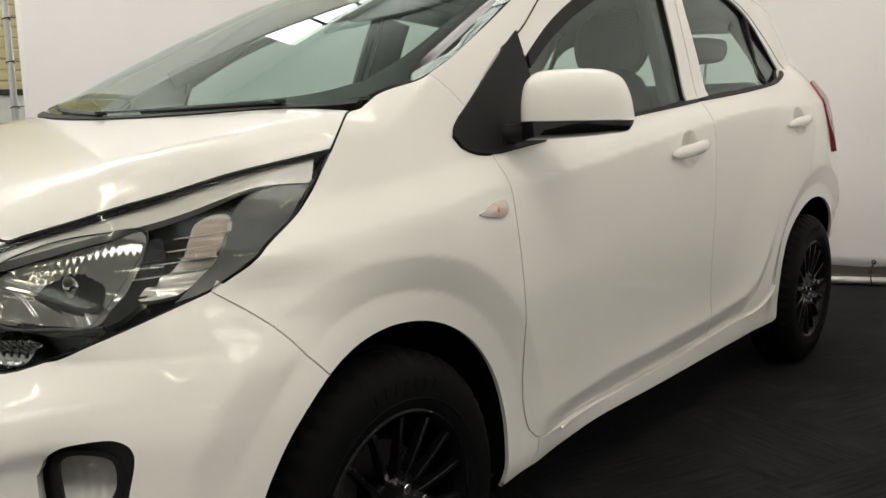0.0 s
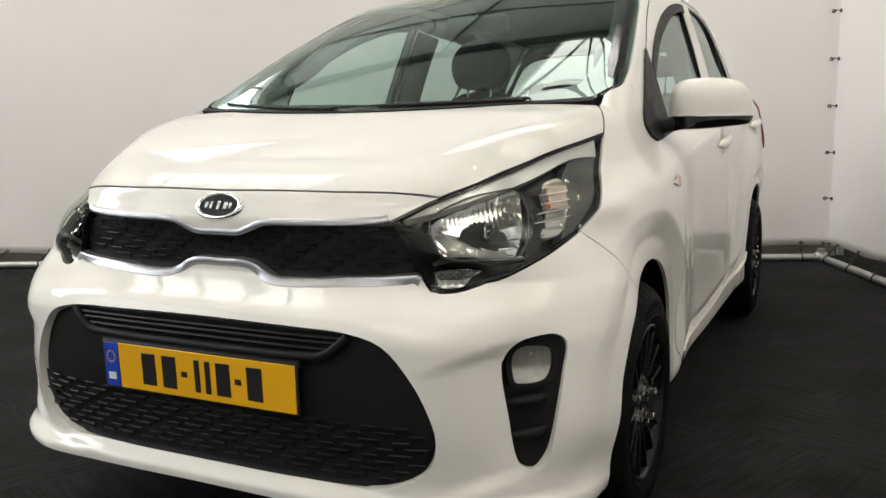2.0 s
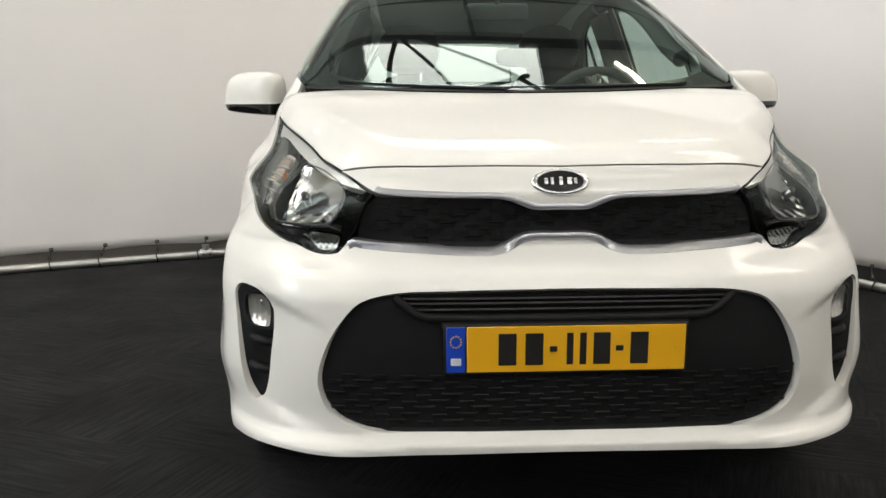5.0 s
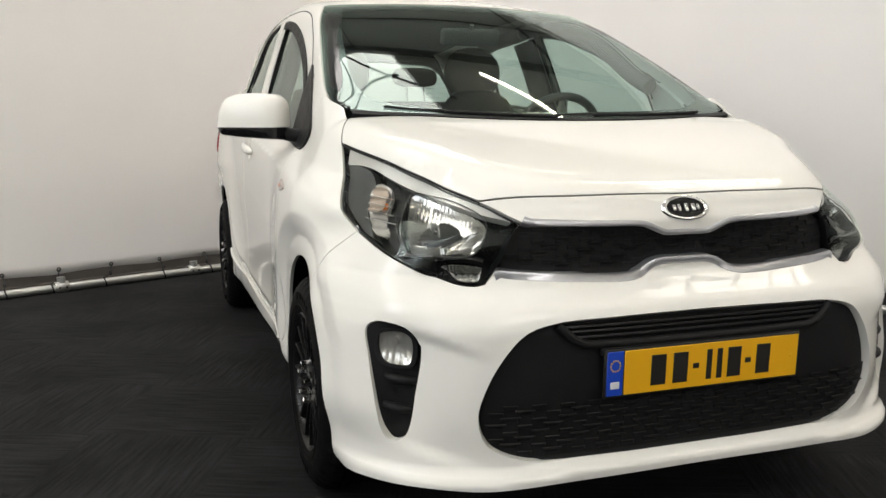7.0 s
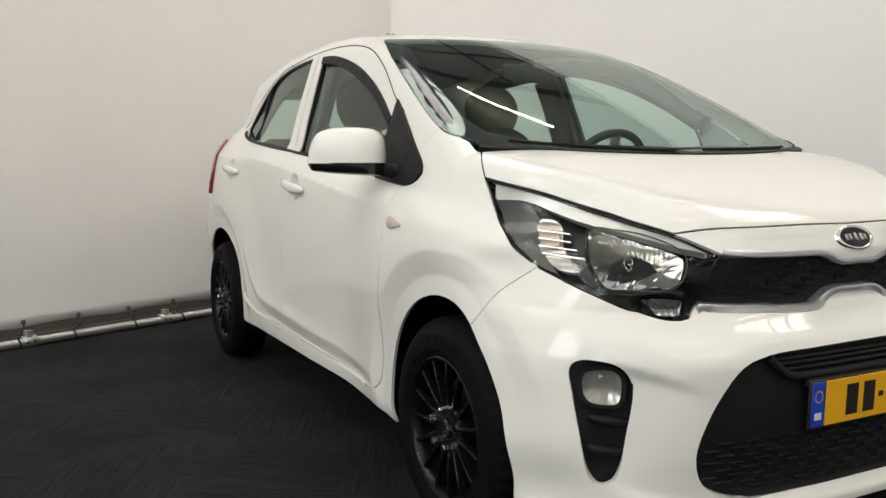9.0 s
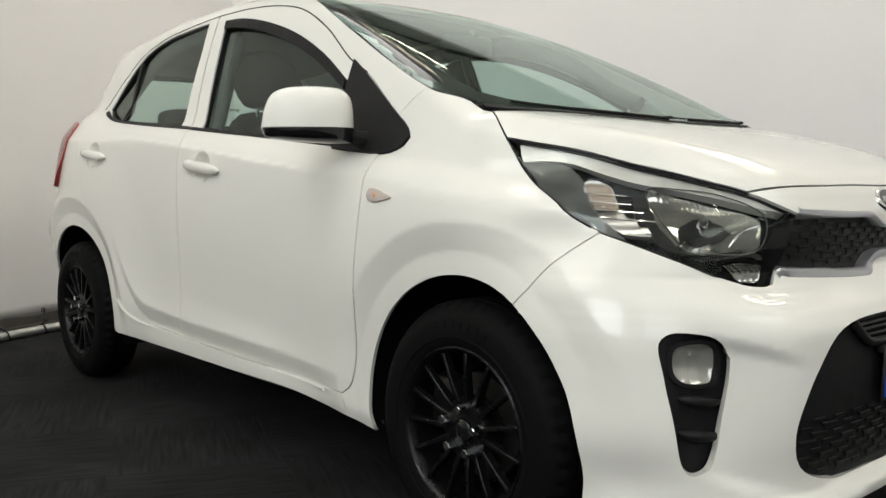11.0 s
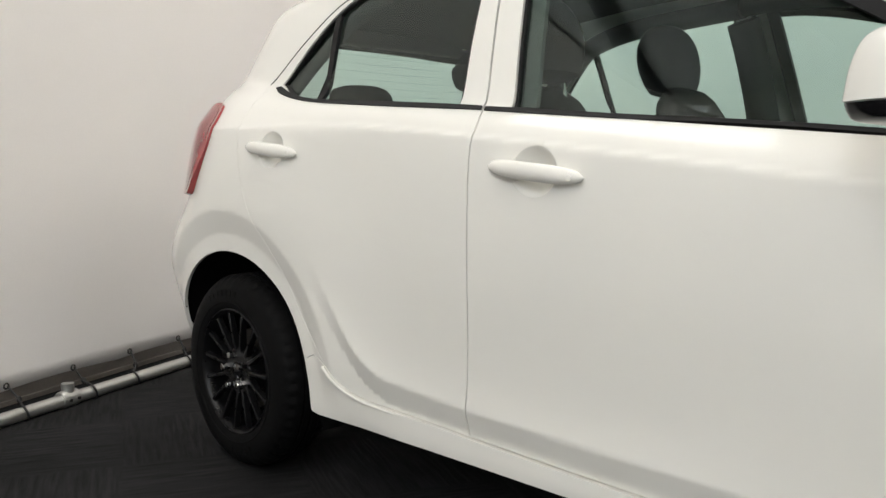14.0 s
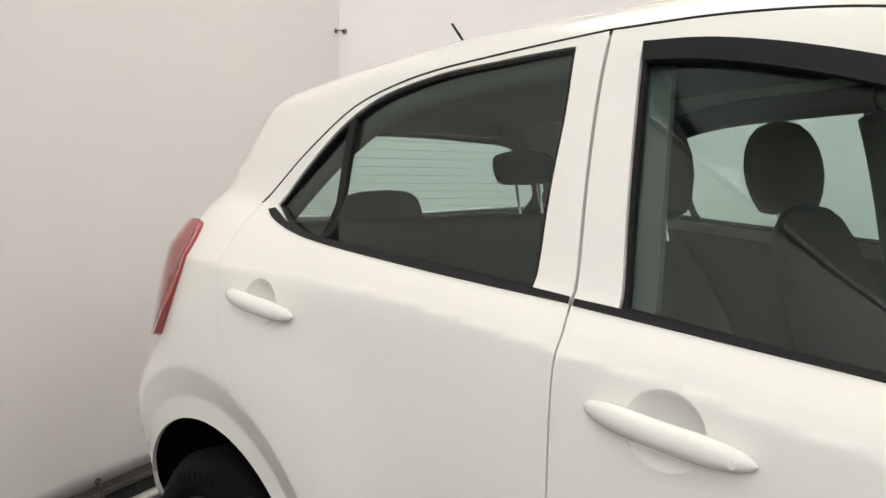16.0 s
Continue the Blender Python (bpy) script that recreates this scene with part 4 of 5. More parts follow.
for s in PANEL_SIDES:
    LENS_BULGE[0] = .0
    lamp = skin("headlamp", "front", lamp_out, LAMP_BLACK, car, "clear-lensed headlamp with black inside", side=s, off=-.050, h=.02, gap=.003, lip=-.046)
    LENS_BULGE[0] = .030
    skin("lens", "front", lamp_out, LENS, lamp, side=s, off=-.001, h=.02, gap=.003, lip=0)
    edge = shrink(lamp_out, .0050)
    skin("lens_rim", "front", lamp_out, LAMP_BLACK, lamp, side=s, holes=[edge], off=-.004, h=.010, gap=.002, lip=.01)
    LENS_BULGE[0] = .0
    skin("bright_strip", "front", to_front(onspline(STRIP, step=.01)), LAMP_STRIP, lamp, "satin silver strip along the upper edge", side=s, off=-.012, h=.012, gap=0, lip=.02)
    bez = joined(to_front(onspline([(.075, .684, .896), (.130, .660, .886), (.185, .637, .870), (.222, .642, .845)])), to_front(onspline([(.222, .642, .845), (.27, .675, .795), (.36, .685, .733)])), to_front(onspline([(.36, .685, .733), (.318, .706, .750), (.254, .715, .783), (.190, .711, .820), (.106, .693, .878), (.075, .684, .896)])))
    skin("side_bezel", "front", bez, LAMP_GREY, lamp, "grey plastic side bezel", side=s, off=-.014, h=.015, gap=0, lip=.03)
    ind = to_front(onspline(INDIC, True, .01))
    iu = skin("indicator", "front", ind, FROST, lamp, "fluted indicator with amber bulb", side=s, off=lambda q: dish(ind.mean(0), (.06, .05), .012, .010)(q) + .0028 * np.cos(q[:, 1] * 2 * np.pi / .019), h=.005, gap=0, lip=.012)
    for lev in (-.024, -.008, .008, .024):
        at = np.array([q for q in ind if abs(q[1] - ind[:, 1].mean() - lev) < .012])
        run = np.stack([np.linspace(at[:, 0].min() - .014, at[:, 0].max() - .003, 9), np.linspace(0, .006, 9) + ind[:, 1].mean() + lev], 1)
        p, _ = lay("front", run, -.007)
        tube("indicator_fin", p * [1, s, 1], .0014, CHROME, iu, n=6)
    p, _ = lay("front", [ind.mean(0) + [.0, .018]], -.028)
    bm = bmesh.new()
    bmesh.ops.create_uvsphere(bm, u_segments=12, v_segments=8, radius=.013, matrix=Matrix.Translation(p[0] * [1, s, 1]))
    part("indicator_bulb", bm, AMBER, iu)
    ref = to_front(onspline(REFL, True, .01))
    c = ref.mean(0)
    def bowl(q):
        """A bowl with upright flutes in its upper half and broad facets below."""
        t = np.clip(1 - (((q - c) / (.098, .082)) ** 2).sum(1), 0, 1)
        flute = .0011 * np.abs(np.sin((q[:, 0] - c[0]) * np.pi / .0085)) * (q[:, 1] > c[1] + .024)
        facet = .0035 * (((q[:, 0] - c[0]) * .9 + (q[:, 1] - c[1]) * .5) / .030 % 1) * (q[:, 1] < c[1] - .004)
        return -.012 - .044 * t ** .75 + (flute - facet) * np.clip(t * 4, 0, 1)
    ru = skin("reflector", "front", ref, REFLECTOR, lamp, "chromed reflector bowl", side=s, off=bowl, h=.0035, gap=0, lip=.006)
    rim, _ = lay("front", shrink(ref, -.002), -.0085)
    tube("reflector_frame", rim * [1, s, 1], .0014, LAMP_GREY, ru, "dark grey rim of the reflector", n=6, closed=True)
    p, n = lay("front", [c + [.004, .008]], -.046)
    q = p[0] + n[0] * .026
    tube("bulb_shield", np.array([p[0], p[0] + n[0] * .020, q]) * [1, s, 1], [.012, .011, .009], CHROME, ru, n=16)
    bm = bmesh.new()
    bmesh.ops.create_uvsphere(bm, u_segments=14, v_segments=10, radius=.0085, matrix=Matrix.Translation(q * [1, s, 1]))
    part("bulb", bm, LAMP_GREY, ru, "dark tip of the bulb")
    post = to_front(onspline([(.330, .610, .828), (.345, .605, .828), (.405, .648, .772), (.455, .645, .712), (.435, .655, .715), (.375, .663, .765)], True, .01))
    skin("divider", "front", post, LAMP_BLACK, lamp, "black upright between the lamp chambers", side=s, off=-.014, h=.01, gap=0, lip=.03)
    drl = shrink(to_front(onspline(DRL, True, .01)), .0035) + [0, .0015]
    skin("position_lamp", "front", drl, REFLECTOR, lamp, "fluted position lamp", side=s, off=lambda q: -.013 + .0014 * np.cos(q[:, 0] * 2 * np.pi / .010) * np.cos(q[:, 1] * 2 * np.pi / .010), h=.0025, gap=0, lip=.012)
    upper = ind[ind[:, 1] > ind[:, 1].mean() - .010]
    if len(upper) > 4:
        skin("amber_reflector", "front", shrink(upper, .005), AMBER_LENS, iu, "amber tinted upper part of the indicator", side=s, off=lambda q: -.0095 + .0026 * np.cos(q[:, 1] * 2 * np.pi / .019), h=.004, gap=0, lip=0)
    shelf = to_front(onspline([(.45, .640, .704), (.505, .592, .700), (.548, .515, .700), (.556, .488, .690)]))
    p, _ = lay("front", shelf, -.024)
    tube("inner_ledge", p * [1, s, 1], .007, GLOSS_BLACK, lamp, n=8)

LENS_BULGE[0] = .030

# upper grille: backing, chrome surrounds, raised dashes
up = mirrored(UP_GRILLE)
grille = skin("upper_grille", "front", up, BLACK, car, "black grille with raised dashes", off=-.022, h=.02, gap=-.004, lip=0)
top_run = to_front(onspline(GR_TOP, step=.01))
low_run = to_front(onspline(GR_LOW, step=.01))


ribbon("chrome_surround", "front", top_run, .014, TRIM, grille, "satin chrome strip above the grille")
low_run = np.vstack([low_run, to_front(onspline([(.567, .458, .676), (.567, .470, .670)], step=.01))[1:]])
ribbon("chrome_surround", "front", low_run, -.018, TRIM, grille, "satin chrome strip below the grille")


def dash_mesh(w, h, d):
    bm = block((d, w, h), min(h, d) * .35, 1)
    me = bpy.data.meshes.new("dash")
    bmesh.ops.recalc_face_normals(bm, faces=bm.faces)
    bm.to_mesh(me)
    bm.free()
    me.materials.append(GRILLE)
    return me


def lattice(parent, poly, me, du, dv, v0, off, margin, name="dash", shift=.5, odd=0.):
    """Pieces in staggered rows, laid on the form inside an outline."""
    inner = shrink(poly, margin)
    lo, hi = poly.min(0), poly.max(0)
    spots = np.array([(du * (i + shift * (j % 2) + odd * (j // 2 % 2)), v0 + dv * j) for j in range(int((hi[1] - v0) / dv) + 1) for i in range(int(lo[0] / du) - 2, int(hi[0] / du) + 2)])
    spots = spots[inside(inner, spots)]
    p, n = lay("front", spots, off)
    for q, m in zip(p, n):
        turn_ = Vector(m).to_track_quat("X", "Z").to_matrix().to_4x4()
        shared(name, me, Matrix.Translation(q) @ turn_, parent)


CELL, BLADE = dash_mesh(.033, .0088, .003), dash_mesh(.046, .0026, .006)
lattice(grille, up, CELL, .043, .0150, .660, -.0212, .006)
lattice(grille, up, BLADE, .086, .0150, .6675, -.0195, .012, "blade", .25, .5)

# badge: an oval with plain raised shapes
p, n = lay("front", [(0, .801)], .0)
badge_m = Matrix.Translation(p[0]) @ Vector(n[0]).to_track_quat("Y", "Z").to_matrix().to_4x4()


def oval(name, rx, rz, prof, mat, parent, label=""):
    ob = lathe(name, prof, mat, parent, label, 48)
    ob.matrix_basis = badge_m @ Matrix.Diagonal((rx, 1, rz, 1))
    return ob


badge = oval("badge", 1, .5, [(0, .004), (.050, .004), (.054, .0065), (.060, .0065), (.064, .003), (.065, 0)], CHROME, car, "oval chrome badge with dark field")
oval("badge_field", 1, .5, [(0, .0050), (.0505, .0050), (.051, .003)], GLOSS_BLACK, badge).matrix_basis = Matrix()
for bx, bw in ((-.033, .007), (-.020, .010), (-.001, .008), (.018, .007), (.031, .008)):
    bm = block((bw, .003, .040 - abs(bx) * .35), .001, 1)
    part("badge_mark", bm, SATIN, badge, "plain raised bar").matrix_basis = Matrix.Diagonal((1, 1, 2, 1)) @ Matrix.Translation((bx, .0060, 0)) @ Matrix.Diagonal((1, 1, .5, 1))

# lower mouth: black panel, intake with slats, dashes below, number plate
low = mirrored(LOW_GRILLE)
mouth = skin("lower_grille", "front", low, BLACK, car, "black lower grille", off=-.020, h=.02, gap=-.004, lip=0)
line_z = .402
mesh_half = LOW_GRILLE[LOW_GRILLE[:, 1] < line_z]
mesh_poly = mirrored(joined([(0, line_z), (mesh_half[0][0] - .002, line_z)], mesh_half))
skin("grille_backing", "front", mesh_poly, BLACK, mouth, off=-.014, h=.03, gap=.004, lip=0)
lattice(mouth, mesh_poly, CELL, .043, .0155, .284, -.0130, .006)
lattice(mouth, mesh_poly, BLADE, .086, .0155, .29175, -.0112, .012, "blade", .25, .5)
trim_top = joined(to_front(onspline([(.688, 0, .522), (.688, .25, .524), (.684, .305, .528), (.680, .335, .545), (.676, .362, .572)], step=.01)))
intake_half = joined(trim_top, LOW_GRILLE[LOW_GRILLE[:, 1] > .5740][::-1][:1], [q for q in LOW_GRILLE[::-1] if q[1] > .5755])
intake = mirrored(intake_half)
# near-black sheet close behind the slats, coloured as the shade in the opening
skin("air_intake", "front", shrink(intake, .004), CAVITY, mouth, "air intake with slats, its shade a near-black sheet", off=-.016, h=.03, gap=0, lip=0)
for z in (.541, .555, .567):
    p, _ = lay("front", [(u, z) for u in np.linspace(-.222 - (z - .54) * .9, .222 + (z - .54) * .9, 30)], -.0135)
    tube("slat", p, .0036, GRILLE, mouth, n=6)
full_trim = np.vstack([flip(trim_top)[::-1], trim_top[1:]])
p, _ = lay("front", full_trim, -.010)
tube("intake_lip", p, .0095, BLACK, mouth, n=10)

plate_m = Matrix.Translation((.688, 0, .4575)) @ pose(0, 0, 0, 0, 2, 0)
plate = part("number_plate", block((.006, .520, .110), .003, 2), PLATE_K, car, "yellow number plate with blue band in a black holder")
plate.matrix_basis = plate_m
part("plate_face", block((.003, .466, .100), .001, 1), PLATE_Y, plate).matrix_basis = Matrix.Translation((.0036, .022, 0))
part("plate_band", block((.003, .040, .100), .001, 1), PLATE_B, plate).matrix_basis = Matrix.Translation((.0036, -.234, 0))
for k, (yy, w) in enumerate(((-.135, .038), (-.078, .038), (-.037, .016), (-.002, .014), (.026, .014), (.066, .036), (.104, .016), (.146, .038))):
    part("plate_bar", block((.002, w, .012 if w == .016 else .070), .0006, 1), PLATE_K, plate).matrix_basis = Matrix.Translation((.0055, yy + .01, 0))
for k in range(12):
    a = k * math.pi / 6
    part("band_dot", block((.0016, .0034, .0034), .0005, 1), PLATE_Y, plate).matrix_basis = Matrix.Translation((.0055, -.234 + .0115 * math.cos(a), .018 + .0125 * math.sin(a)))
part("band_bar", block((.0016, .022, .016), .0006, 1), PLATE_W, plate).matrix_basis = Matrix.Translation((.0055, -.234, -.026))
lathe("plate_screw", [(0, .0012), (.004, .001), (.0045, 0)], PLATE_Y, plate, n=10, m=Matrix.Translation((.0052, .236, 0)) @ pose(0, 0, 0, 0, 0, -90))
part("plate_holder", block((.016, .528, .018), .004, 2), BLACK, plate).matrix_basis = Matrix.Translation((-.008, 0, .05))

# fog lamp wells
FOG_LAMP = shrink(to_front(onspline([(.534, .640, .522), (.535, .654, .542), (.520, .690, .547), (.496, .715, .538), (.494, .715, .496), (.507, .701, .476), (.532, .650, .474), (.533, .642, .490)], True, .01)), -.006)
for s in PANEL_SIDES:
    u1, u0 = FOG[:, 0].max(), FOG[:, 0].min()
    well = skin("fog_lamp_well", "front", FOG, BLACK, car, "black fog lamp surround", side=s, holes=[shrink(FOG_LAMP, .003)], off=lambda q: -.006 - .026 * np.clip((u1 - q[:, 0]) / (u1 - u0) * 1.6, 0, 1), h=.012, gap=-.003, lip=0)
    ring_in = shrink(FOG_LAMP, .007)
    skin("fog_lamp_bezel", "front", FOG_LAMP, BLACK, well, side=s, holes=[ring_in], off=-.010, h=.01, gap=0, lip=.024)
    c = ring_in.mean(0)
    fog = skin("fog_lamp", "front", ring_in, FROST, well, "round-cornered fog lamp", side=s, off=(lambda q: dish(c, (.046, .042), .012, .013)(q) + .0009 * np.cos(q[:, 0] * 2 * np.pi / .011)), h=.004, gap=0, lip=0)
    skin("fog_lens", "front", ring_in, LENS, fog, side=s, off=lambda q: -.012 + .004 * np.clip(1 - (((q - c) / .04) ** 2).sum(1), 0, 1), h=.01, gap=0, lip=0)
    p, n = lay("front", [c + [0, .012]], -.026)
    tube("fog_bulb", np.array([p[0], p[0] + n[0] * .008]) * [1, s, 1], [.006, .005], FROST, fog, n=12)
    for z0 in (.440, .376):
        # a fin: thick at the outer wall, thinning towards the inner one
        run = spline(to_front([(.536, .628, z0 - .004), (.520, .668, z0 + .001), (.500, .706, z0 + .008)]), .008)
        k = np.linspace(0, 1, len(run))
        p, n = lay("front", run, -.030 + .024 * np.sin(k * math.pi) ** .6)
        tube("well_slat", p * [1, s, 1], .004 + .007 * np.sin(k * math.pi * .9 + .15), BLACK, well, n=10)

# door mirrors
MIR_O, MIR_U, MIR_W = np.array([-.512, .845, 1.026]), np.array([-.57, .82, 0]) / np.hypot(.57, .82), np.array([.82, .57, 0]) / np.hypot(.57, .82)


def shellcap(name, outline, depth, mat, parent, s, label="", layers=18, power=2.8, seam=-.048):
    """A domed cap over an outline in the mirror's (u, v) plane; depth: towards the front (or, below 0, the back)."""
    o = np.array(outline)
    c = np.array([(o[:, 0].min() + o[:, 0].max()) / 2, seam])
    verts, faces, n = [], [], len(o)
    for j in range(layers):
        t = math.sin(j / (layers - 1) * math.pi / 2)
        k, d = max((1 - t ** power) ** (1 / power), .01), depth * t
        for q in o:
            r = c + (q - c) * k
            verts.append((MIR_O + MIR_U * r[0] + np.array([0, 0, r[1]]) + MIR_W * d) * [1, s, 1])
    for j in range(layers - 1):
        faces += [(j * n + i, j * n + (i + 1) % n, (j + 1) * n + (i + 1) % n, (j + 1) * n + i) for i in range(n)]
    faces.append(tuple(range((layers - 1) * n, layers * n)))
    return mesh_part(name, verts, faces, mat, parent, label)


CAP = joined(spline([(-.121, -.048), (-.120, -.005), (-.112, .030), (-.092, .049), (-.05, .056), (.0, .057), (.052, .052), (.084, .037), (.103, .002), (.113, -.048)], .008), spline([(.113, -.048), (-.122, -.048)], .01))
FOOT = joined(spline([(-.121, -.050), (.112, -.050)], .01), spline([(.112, -.050), (.102, -.070), (.06, -.078), (-.05, -.086), (-.118, -.088)], .01), spline([(-.118, -.088), (-.121, -.050)], .01))
for s in PANEL_SIDES:
    mirror = shellcap("door_mirror", CAP, .072, PAINT, car, s, "white door mirror with a black base")
    shellcap("mirror_back", CAP, -.040, PAINT, mirror, s, power=5)
    base = shellcap("mirror_base", FOOT, .066, GLOSS_BLACK, mirror, s, "gloss black lower shell", seam=-.050)
    shellcap("base_back", FOOT, -.036, GLOSS_BLACK, base, s, power=5, seam=-.050)
    mg = np.array([(.95 * u, .9 * v) for u, v in CAP])
    shellcap("mirror_glass", mg, -.041, CHROME, mirror, s, "mirror glass", 2)
    arm0, arm1 = MIR_O + MIR_U * -.10 + [0, 0, -.066], np.array([-.430, .690, .952])
    tube("mirror_arm", spline([arm0 * [1, s, 1], (arm0 * .5 + arm1 * .5 + [0, 0, -.004]) * [1, s, 1], arm1 * [1, s, 1]], .02), .021, BLACK, mirror, n=12)

# cowl, wipers, aerial, screen corner pieces
cowl_half = joined(spline([(0, .070), (.16, .060), (.325, .030), (.496, -.024), (.625, -.085)]), spline([(.625, -.085), (.620, -.100)]), spline([(.620, -.100), (.496, -.056), (.325, .000), (.16, .030), (0, .040)]))
skin("scuttle", "top", mirrored(cowl_half)[:, ::-1], BLACK, car, "black plastic scuttle under the windscreen", off=.003, h=.015, gap=0, lip=.02)

FOOT_LINE = spline([(0, .040), (.16, .030), (.325, .0), (.496, -.060), (.605, -.125)], .01)


def wiper(y0, tip):
    """An arm from its pivot and a blade along the screen's foot."""
    ys = np.linspace(y0, tip, 22)
    foot = np.interp(np.abs(ys), FOOT_LINE[:, 0], FOOT_LINE[:, 1])
    share = np.linspace(0, 1, 22)
    run = np.stack([foot + .004 - .020 * np.sin(share * math.pi * .8), ys], 1)
    p, n = lay("top", run, .006)
    arm = tube("wiper", p[:15], np.linspace(.006, .004, 15), BLACK, car, "black windscreen wiper", n=8)
    p2, _ = lay("top", run[3:] + [-.010, 0], .004)
    tube("wiper_blade", p2, .004, BLACK, arm, n=6)
    lathe("wiper_pivot", [(0, .008), (.012, .007), (.014, 0)], BLACK, arm, n=14, m=Matrix.Translation(p[0]) @ pose(0, 0, 0, 90, 0, 0))


wiper(.46, -.12)
wiper(-.06, -.53)
a0 = np.array([-2.27, 0.0, 1.452])
tube("aerial", [a0, a0 + [-.02, 0, .02], a0 + [-.155, 0, .178]], [.008, .0045, .0035], BLACK, car, "short black roof aerial", n=8)


# ---- wheels ----
def wheel(x, s):
    """Wheel: tyre with shoulder blocks and a rim with fifteen spokes, nuts, disc and caliper. Built at the axle, outer face towards +y."""
    rim = lathe("wheel", [(.192, .082), (.186, .086), (.178, .080), (.172, .060), (.166, .02), (.160, -.06), (.172, -.08)], RIM, car, "black multi-spoke alloy wheel", n=60)
    tyre_p = [(.183, .078), (.196, .0875), (.215, .0915), (.245, .0905), (.266, .083), (.280, .070), (.287, .058), (.2905, .050), (.2905, .032), (.283, .031), (.283, .025), (.291, .024), (.291, .004), (.283, .003), (.283, -.003), (.291, -.004), (.291, -.024), (.283, -.025), (.283, -.031), (.2905, -.032), (.2905, -.05), (.280, -.07), (.245, -.0905), (.196, -.087), (.180, -.08)]
    n = 144
    verts, faces, k = [], [], len(tyre_p)
    for i in range(n):
        a = 2 * np.pi * i / n
        for r, y in tyre_p:
            notch = .007 if (i % 3 == 0 and .04 < abs(y) < .075 and r > .277) else 0
            verts.append(((r - notch) * math.cos(a), y, (r - notch) * math.sin(a)))
    faces = [(i * k + j, i * k + j + 1, (i + 1) % n * k + j + 1, (i + 1) % n * k + j) for i in range(n) for j in range(k - 1)]
    tyre = mesh_part("tyre", verts, faces, RUBBER, rim)
    for r0, a0, a1 in ((.238, 70, 110), (.238, 255, 285)):
        for a in np.radians(np.arange(a0, a1, 6.2)):
            part("sidewall_bar", block((.0015, .0022, .020), .0006, 1), RUBBER, tyre).matrix_basis = Matrix.Translation((r0 * math.cos(a), .0915, r0 * math.sin(a))) @ pose(0, 0, 0, 0, -math.degrees(a) + 90, 0)
    lathe("sidewall_ring", [(.209, .0905), (.211, .0925), (.213, .0908)], RUBBER, tyre, n=72)
    bm = bmesh.new()
    # one spoke: a tapered bar, dished towards the hub
    sec = [(.050, .068, .010, .022), (.085, .074, .0075, .022), (.130, .078, .0055, .020), (.176, .081, .0070, .016)]
    rings = [[bm.verts.new((w * sx, y + (0 if top else -dep), r)) for sx, top in ((-.75, 1), (.75, 1), (1, 0), (-1, 0))] for r, y, w, dep in sec]
    for a, b in zip(rings, rings[1:]):
        for i in range(4):
            bm.faces.new((a[i], a[(i + 1) % 4], b[(i + 1) % 4], b[i]))
    bm.faces.new(rings[0])
    bm.faces.new(rings[-1][::-1])
    bmesh.ops.bevel(bm, geom=bm.edges[:], offset=.0016, segments=1, affect="EDGES")
    first = part("spoke", bm, RIM, rim)
    for i in range(1, 15):
        shared("spoke", first.data, pose(0, 0, 0, 0, 24 * i, 0), rim)
    lathe("hub", [(0, .066), (.024, .066), (.028, .070), (.036, .069), (.066, .069), (.072, .060), (.074, .02)], RIM, rim, n=40)
    lathe("centre_cap", [(0, .0755), (.020, .075), (.0235, .072), (.024, .062)], GLOSS_BLACK, rim, n=28)
    bm = bmesh.new()
    bmesh.ops.create_cone(bm, cap_ends=True, segments=6, radius1=.0120, radius2=.0105, depth=.028, matrix=pose(0, .082, 0, -90, 0, 0))
    bmesh.ops.bevel(bm, geom=bm.edges[:], offset=.0015, segments=2, affect="EDGES")
    nut = part("wheel_nut", bm, CHROME, rim, "chromed wheel nut")
    nut.matrix_basis = pose(0, 0, 0, 0, 0, 0) @ Matrix.Translation((0, 0, .050))
    for i in range(1, 5):
        shared("wheel_nut", nut.data, pose(0, 0, 0, 0, 72 * i, 0) @ Matrix.Translation((0, 0, .050)), rim)["label"] = "chromed wheel nut"
    lathe("brake_disc", [(.06, .016), (.120, .016), (.122, .012), (.122, .0), (.06, 0)], STEEL, rim, n=48)
    part("brake_caliper", block((.075, .06, .12), .012, 2, pose(.105, .012, .035)), STEEL, rim)
    rim.matrix_basis = pose(x, s * .704, AXLE_Z, 0, (-4 if x == 0 else 9), 0 if s > 0 else 180)
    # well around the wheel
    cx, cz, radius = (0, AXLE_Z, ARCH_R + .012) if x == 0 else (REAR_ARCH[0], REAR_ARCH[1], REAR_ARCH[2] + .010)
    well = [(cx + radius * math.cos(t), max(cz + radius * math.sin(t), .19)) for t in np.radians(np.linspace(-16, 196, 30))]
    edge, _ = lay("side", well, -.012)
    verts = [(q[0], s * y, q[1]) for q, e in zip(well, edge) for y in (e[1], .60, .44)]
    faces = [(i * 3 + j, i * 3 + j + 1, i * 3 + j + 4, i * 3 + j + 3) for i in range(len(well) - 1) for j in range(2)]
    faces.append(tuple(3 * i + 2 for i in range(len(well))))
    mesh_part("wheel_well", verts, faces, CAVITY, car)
    return rim


for x in (0, REAR_X):
    for s in PANEL_SIDES:
        wheel(x, s)

# ---- cabin ----
def cushion(name, size, m, mat, parent, label="", r=.05):
    bm = block(size, r, 4)
    ob = part(name, bm, mat, parent, label)
    ob.matrix_basis = m
    return ob


